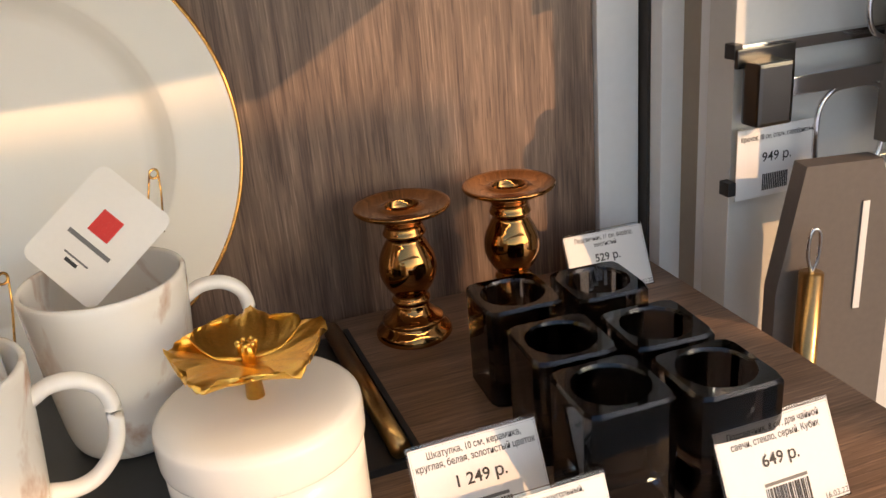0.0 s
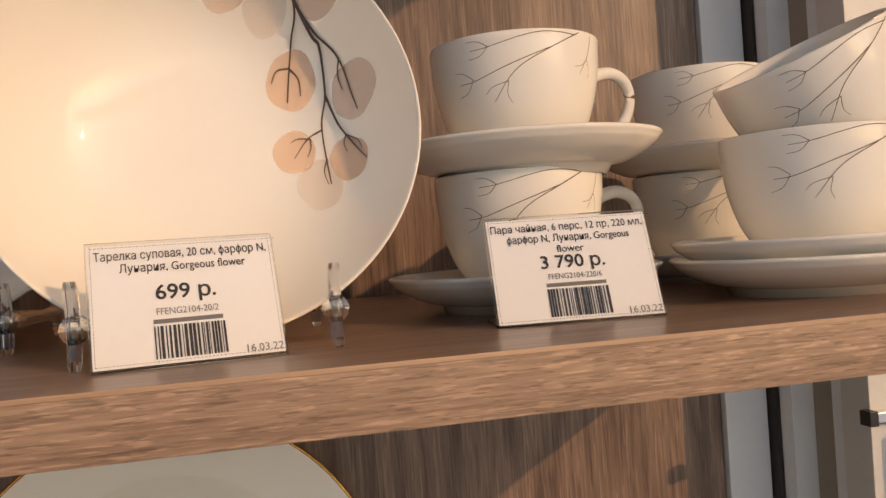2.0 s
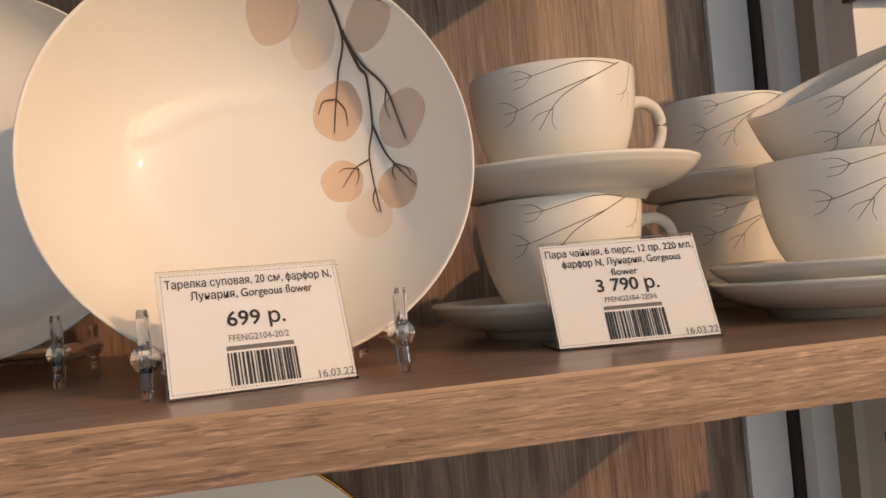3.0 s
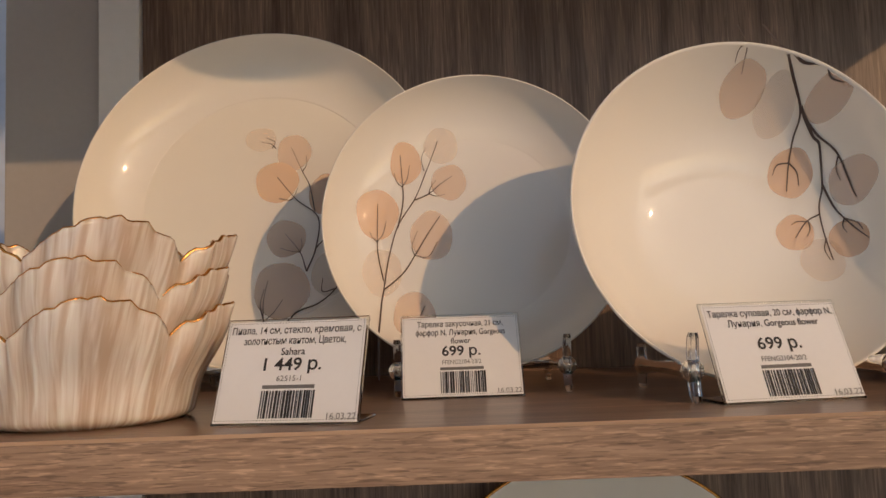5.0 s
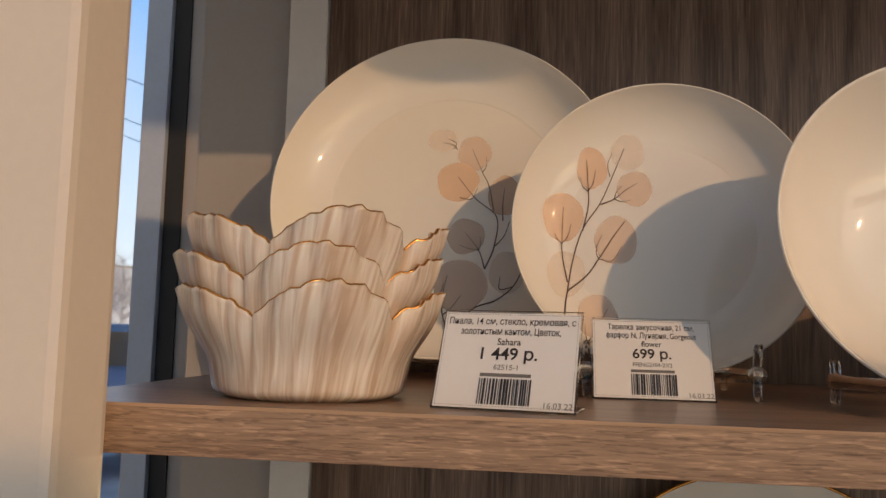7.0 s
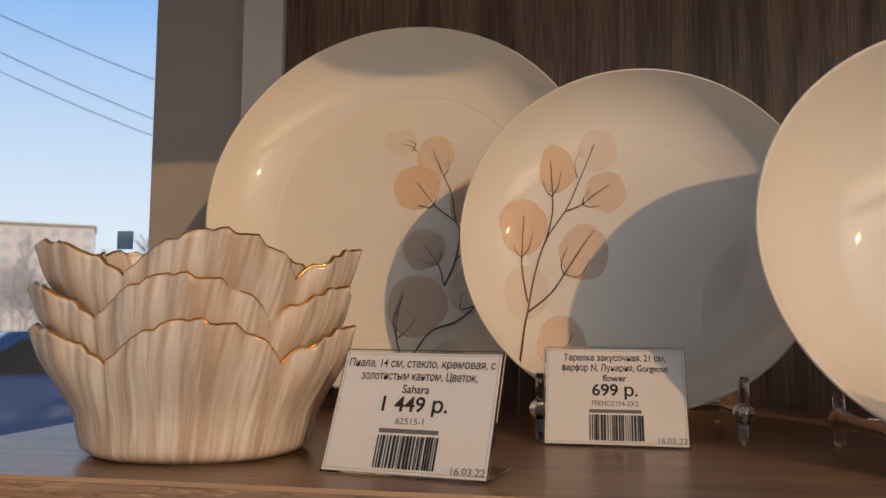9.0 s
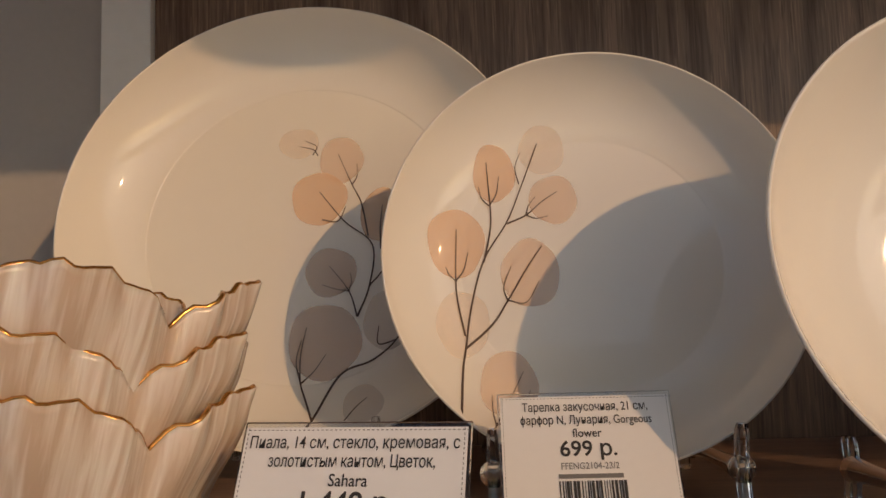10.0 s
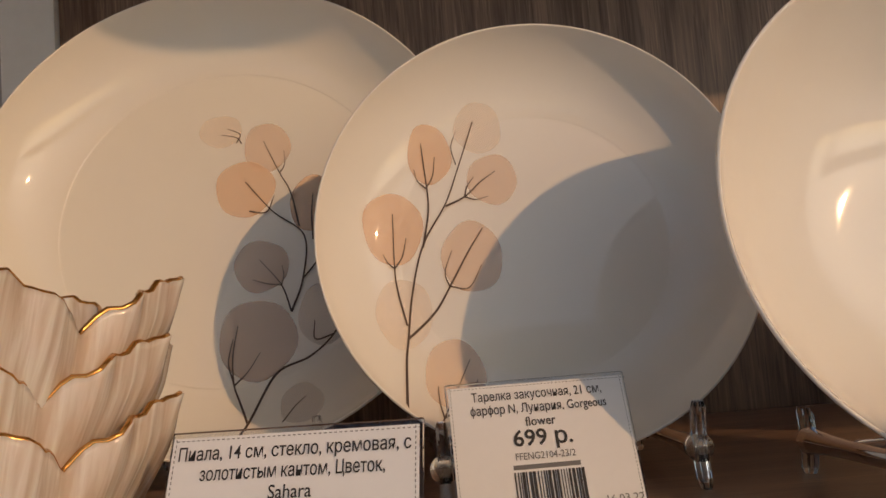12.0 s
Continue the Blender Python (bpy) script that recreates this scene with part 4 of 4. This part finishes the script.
def hang_tag(m, label):
    t = thing("hang_tag", m, label, "hang tag")
    bm = bmesh.new()
    ring = []
    for cx, cy, a0 in ((0.019, 0.0255, 0), (-0.019, 0.0255, 90), (-0.019, -0.0255, 180), (0.019, -0.0255, 270)):
        ring += [bm.verts.new((cx + 0.006 * math.cos(radians(a0 + 18 * k)), cy + 0.006 * math.sin(radians(a0 + 18 * k)), 0.0)) for k in range(6)]
    f = bm.faces.new(ring)
    ex = bmesh.ops.extrude_face_region(bm, geom=[f])
    bmesh.ops.translate(bm, verts=[v for v in ex["geom"] if isinstance(v, bmesh.types.BMVert)], vec=(0, 0, 0.0003))
    bmesh.ops.recalc_face_normals(bm, faces=bm.faces[:])
    card = part("card", bm, CARD, t, "white card with rounded corners", False)
    logo = bmesh.new()
    for i in range(4):
        for j in range(4):
            box(-0.0065 + i * 0.0033, -0.0036 + i * 0.0033, 0.000 + j * 0.0033, 0.0029 + j * 0.0033, 0.0005, 0.0007, 0, logo)
    box(-0.0068, 0.0068, -0.0003, 0.0133, 0.0004, 0.00045, 0, logo)
    part("print", logo, RED, card, "red square print", False)
    part("print_bar", box(-0.014, 0.014, -0.0075, -0.0050, 0.0004, 0.0006), GREY_INK, card, "", False)
    part("print_bar", box(-0.008, 0.008, -0.0165, -0.0155, 0.0004, 0.0006), GREY_INK, card, "", False)
    part("print_bar", box(-0.005, 0.003, -0.0200, -0.0180, 0.0004, 0.0006), INK, card, "", False)
    return t


def safety_pin(m, label):
    t = thing("safety_pin", m, label, "pin", "gold safety pins")
    ring = [(0.0026 * math.cos(a), 0, 0.0026 * math.sin(a)) for a in [2 * math.pi * i / 20 for i in range(20)]]
    part("coil", tube(ring, 0.0007, 8, True, 1.0, (0, 1, 0)), GOLD, t)
    part("leg", tube([(-0.0026, 0, 0), (-0.0040, 0, -0.012), (-0.0052, 0, -0.034)], 0.0006, 8, False, 1, (0, 1, 0)), GOLD, t)
    part("leg", tube([(0.0026, 0, 0), (0.0036, 0, -0.012), (0.0034, 0, -0.034)], 0.0006, 8, False, 1, (0, 1, 0)), GOLD, t)
    return t


hang_tag(Matrix.Translation((0.0475, 0.198, L + 0.1635)) @ pose(0, 0, 0, 58, 0, -12) @ pose(0, 0, 0, 0, 0, -46), "white hang tag with a red square print in a mug")
safety_pin(pose(0.081, 0.224, L + 0.185, 0, 8, 25), "gold safety pin holding a hang tag")
safety_pin(pose(0.010, 0.140, L + 0.170, 0, 12, 40), "gold safety pin hooked over a mug")
hang_tag(Matrix.Translation((-0.002, 0.140, L + 0.157)) @ pose(0, 0, 0, 88, 0, 106) @ pose(0, 0, 0, 0, 0, 20), "white hang tag seen edge-on in a mug")


def trinket_box(m):
    t = thing("trinket_box", m, "round white ceramic trinket box with a gold flower", "trinket box")
    part("body", lathe(refine([(0.043, 0), (0.046, 0.002), (0.0475, 0.02), (0.0480, 0.070)], 4) + [(0.040, 0.070), (0.040, 0.01)], 72, True, True), BONE, t)
    lid = part("lid", lathe(refine([(0.0480, 0.0712), (0.0495, 0.0725), (0.0497, 0.086), (0.0480, 0.0905), (0.042, 0.0935), (0.022, 0.0950), (0.002, 0.0952)], 4), 72, True, True), BONE, t, "white domed lid")
    for k in range(5):
        a0 = radians(72 * k + 12)
        rows = []
        for j in range(9):
            f = j / 8
            row = []
            for i in range(25):
                s = (i / 24 - 0.5) * 2
                wid = 0.0265 * math.sin(math.pi * (0.10 + 0.82 * f ** 1.15)) ** 0.6
                x = 0.003 + 0.037 * f * (1 - 0.30 * s * s * f)
                y = s * wid
                z = 0.1130 + 0.0170 * f - 0.0090 * f ** 3 - 0.004 * (1 - s * s) * math.sin(math.pi * f) + 0.0020 * math.sin(6 * s + 3 * k) * f * f + 0.0005 * math.cos(24 * s) * f
                row.append((x * math.cos(a0) - y * math.sin(a0), x * math.sin(a0) + y * math.cos(a0), z + 0.0012 * (k % 2)))
            rows.append(row)
        bm = grid(rows, False)
        ex = bmesh.ops.extrude_face_region(bm, geom=bm.faces[:])
        bmesh.ops.translate(bm, verts=[v for v in ex["geom"] if isinstance(v, bmesh.types.BMVert)], vec=(0, 0, -0.0009))
        bmesh.ops.recalc_face_normals(bm, faces=bm.faces[:])
        part("petal", bm, GOLD_LEAF, lid, "ribbed gold petal")
    part("stem", lathe([(0.0045, 0.0945), (0.0032, 0.1165), (0.0045, 0.1195), (0.003, 0.123), (0.0005, 0.124)], 16), GOLD_LEAF, lid, "gold flower centre")
    for k in range(7):
        a = 2 * math.pi * k / 7
        part("stamen", lathe([(0.0008, 0), (0.0008, 0.003), (0.0015, 0.0042), (0.0004, 0.0055)], 8, True, True), GOLD_LEAF, lid, "", True, pose(0.0042 * math.cos(a), 0.0042 * math.sin(a), 0.1195))
    return t


trinket_box(pose(0.1085, 0.1115, L) @ Matrix.Scale(1.02, 4))


def serving_tray(m):
    """A flat black tray with a round brass bar along its edge."""
    t = thing("serving_tray", m, "flat black tray with a brass bar handle", "tray")
    part("base", box(-0.075, 0.020, -0.09, 0.09, 0.0, 0.006, 0.001), BLACK_CARD, t, "", False)
    part("bar", tube([(0.006, -0.088, 0.0135), (0.006, 0.086, 0.0135)], 0.0065, 20), BRASS, t, "round brass bar")
    part("edge", box(0.0155, 0.0195, -0.09, 0.09, 0.0062, 0.0100, 0.0005), BLACK_CARD, t, "", False)
    return t


serving_tray(pose(0.178, 0.2435, L, 0, 0, 1.5))

HOLDER_PROF = refine([(0.029, 0.0), (0.0300, 0.002), (0.0290, 0.006), (0.0240, 0.012), (0.0235, 0.015), (0.0170, 0.020), (0.0135, 0.026), (0.0150, 0.031), (0.0130, 0.035), (0.0185, 0.043), (0.0222, 0.054), (0.0210, 0.066),
                      (0.0165, 0.076), (0.0140, 0.081), (0.0165, 0.085), (0.0150, 0.089), (0.0155, 0.093), (0.0240, 0.0985), (0.0345, 0.1035), (0.0365, 0.1062), (0.0358, 0.1078)], 4)


def candle_holder(m, label):
    t = thing("candle_holder", m, label, "candle holder", "bronze candle holders")
    top = refine([(0.0335, 0.1070), (0.0200, 0.1050), (0.0150, 0.1060)], 3) + [(0.0138, 0.1068), (0.0126, 0.1060), (0.0122, 0.094), (0.0118, 0.066), (0.0005, 0.0655)]
    k1 = next(i for i, (r, z) in enumerate(HOLDER_PROF) if z > 0.027)
    k2 = next(i for i, (r, z) in enumerate(HOLDER_PROF) if z > 0.0905)
    part("base", lathe(HOLDER_PROF[:k1 + 1], 64, True, True), BRONZE, t)
    part("stem", lathe(HOLDER_PROF[k1:k2 + 1], 64, True, True), BRONZE, t)
    part("dish", lathe(HOLDER_PROF[k2:] + top, 64, True, True), BRONZE, t)
    return t


candle_holder(pose(0.2455, 0.321, L), "glossy copper-gold candle holder near the tray")
candle_holder(pose(0.3325, 0.322, L), "glossy copper-gold candle holder near the upright")


def glass_cube(m, label):
    """A thick square glass with a round well."""
    g = thing("glass_holder", m, label, "candle glass", "smoked glass candle holders")
    hgt, hs, seg = 0.070, 0.0262, 40

    def sq(s, a, rnd):
        x, y = math.cos(a), math.sin(a)
        k = 1 / (abs(x) ** rnd + abs(y) ** rnd) ** (1 / rnd)
        return s * k * x, s * k * y

    rows = []
    for s, z in ((hs - 0.002, 0), (hs, 0.002), (hs, hgt - 0.002), (hs - 0.0015, hgt)):
        rows.append([(*sq(s, 2 * math.pi * i / seg, 9), z) for i in range(seg)])
    for r, z in ((0.0215, hgt), (0.0206, hgt - 0.002), (0.0198, 0.030), (0.0170, 0.026), (0.0005, 0.026)):
        rows.append([(r * math.cos(2 * math.pi * i / seg), r * math.sin(2 * math.pi * i / seg), z) for i in range(seg)])
    o = part("body", grid(rows, True, True, True), SMOKE, g)
    for f in o.data.polygons:
        f.use_smooth = False
    return g


rnd_glass = random.Random(4)
for ix, gx in enumerate((0.2865, 0.3440)):
    for iy, gy in enumerate((0.203, 0.132, 0.0735)):
        glass_cube(pose(gx, gy + (0.010 if ix == 0 else 0), L, 0, 0, rnd_glass.uniform(-3, 3)), ("square smoked glass candle holder behind others", "square smoked glass candle holder amid others", "square smoked glass candle holder in front")[iy])

ZL = L + 0.0002
place_tag((0.381, 0.311, ZL), (0.455, 0.309, ZL), ("Подсвечник, 11 см, фарфор,", "золотистый"), "529 р.", "", False, True, label="white price card for candle holders near the upright")
place_tag((0.325, 0.0275, ZL), (0.400, 0.0285, ZL), ("Подсвечник, 8 см, для чайной", "свечи, стекло, серый, Кубик"), "649 р.", "", True, True, label="white price card for smoked glass candle holders")
place_tag((0.177, 0.0805, ZL), (0.252, 0.0815, ZL), ("Шкатулка, 10 см, керамика,", "круглая, белая, золотистый цветок"), "1 249 р.", "", True, True, label="white price card for a trinket box")
place_tag((0.197, 0.036, ZL), (0.267, 0.036, ZL), ("Поднос, прямоугольный,", "металл, черный"), "1 999 р.", "", True, True, ratio=0.62, label="white price card half hidden by another card")


# ---- things on the display wall ----
def hung_tag(x, z):
    t = thing("rail_tag", pose(x, 0.2575, z), "white price card clipped to a metal rail", "price tag")
    card = part("card", box(0, 0.072, -0.0008, 0, 0, 0.055), PAPER, t, "", False)
    up = pose(0, -0.0012, 0, 90)
    part("lettering", fit_words("Крючок, 10 см, сталь, серебристый", 0.0055, 0.066, bold=0.00005), INK, card, "", False, pose(0.036, 0, 0) @ up @ pose(0, 0.046, 0))
    part("lettering", fit_words("949 р.", 0.0105, 0.04, bold=0.0001), INK, card, "", False, pose(0.036, 0, 0) @ up @ pose(0, 0.028, 0))
    bars = bmesh.new()
    for i in range(14):
        box(0.024 + i * 0.0017, 0.0249 + i * 0.0017, -0.0012, -0.0009, 0.005, 0.018, 0, bars)
    tagged(part("barcode", bars, INK, card, "black printed barcode", False), kind="stuff")
    return t


hung_tag(0.4915, 0.981)


def hook_plate(x, z, label):
    t = thing("wall_hook", pose(x, 0.2575, z), label, "wall hook", "steel wall hooks")
    part("backplate", box(-0.020, 0.030, -0.004, 0, -0.004, 0.010, 0.001), DARK_STEEL, t, "", False)
    part("body", box(-0.016, 0.014, -0.024, -0.0042, -0.044, 0.002, 0.003), DARK_STEEL, t, "", False)
    ring = [(0.075 + 0.032 * math.copysign(abs(math.cos(a)) ** 0.6, math.cos(a)), -0.016, -0.060 + 0.034 * math.copysign(abs(math.sin(a)) ** 0.6, math.sin(a))) for a in [2 * math.pi * q / 40 for q in range(40)]]
    part("ring", tube(ring, 0.0022, 8, True, 1.0, (0, 1, 0)), CHROME, t, "polished steel towel ring")
    part("arm", box(0.0145, 0.110, -0.019, -0.013, -0.026, -0.012, 0.001), CHROME, t, "polished steel arm", False)
    return t


hook_plate(0.506, 1.087, "square polished steel hook on a rail")
hook_plate(0.545, 1.186, "polished steel soap dish hook on a rail")


def package(m):
    t = thing("hanging_package", m, "brown card package with a gold tool standing beside the shelf", "package")
    bm = bmesh.new()
    f = bm.faces.new([bm.verts.new(p) for p in ((-0.045, 0, -0.30), (0.045, 0, -0.30), (0.045, 0, 0.04), (0.028, 0, 0.085), (-0.028, 0, 0.085), (-0.045, 0, -0.01))])
    ex = bmesh.ops.extrude_face_region(bm, geom=[f])
    bmesh.ops.translate(bm, verts=[v for v in ex["geom"] if isinstance(v, bmesh.types.BMVert)], vec=(0, 0.018, 0))
    bmesh.ops.recalc_face_normals(bm, faces=bm.faces[:])
    card = part("card", bm, BROWN_CARD, t, "", False)
    part("print_bar", box(0.016, 0.021, -0.0012, -0.0006, -0.03, 0.055), CARD, card, "pale printed strip", False)
    part("print", box(-0.036, -0.028, -0.0012, -0.0006, -0.075, -0.067), RED, card, "red printed dot", False)
    part("handle", tube([(-0.026, -0.013, -0.30), (-0.026, -0.013, 0.010)], 0.0085, 20), BRASS, t, "gold metal handle")
    part("loop", tube(smooth_line([(-0.026, -0.013, 0.008), (-0.030, -0.013, 0.025), (-0.028, -0.013, 0.042), (-0.022, -0.013, 0.040), (-0.022, -0.013, 0.022), (-0.026, -0.013, 0.009)], 5), 0.0014, 8, False, 1, (0, 1, 0)), CHROME, t, "steel wire loop")
    return t


package(pose(0.535, 0.195, 0.935, 0, 0, -12))


def shading_carton(m, label):
    t = thing("shading_carton", m, label, "package", "boxed goods on rails")
    part("carton", box(-0.05, 0.05, -0.05, 0.05, -0.21, 0.0, 0.001), BROWN_CARD, t, "", False)
    part("hanger", box(-0.015, 0.015, -0.001, 0.001, 0.0002, 0.03), BROWN_CARD, t, "card hanger", False)
    part("hook", tube([(0, 0.066, 0.022), (0, -0.03, 0.022)], 0.002, 8), CHROME, t, "steel hook")
    return t


# a row of cartons added out of view to keep sun off the display wall
for k in range(6):
    shading_carton(pose(0.655 + 0.112 * k, 0.192, 1.225 - 0.012 * (k % 2)), "added brown carton on a rail that shades the display wall")
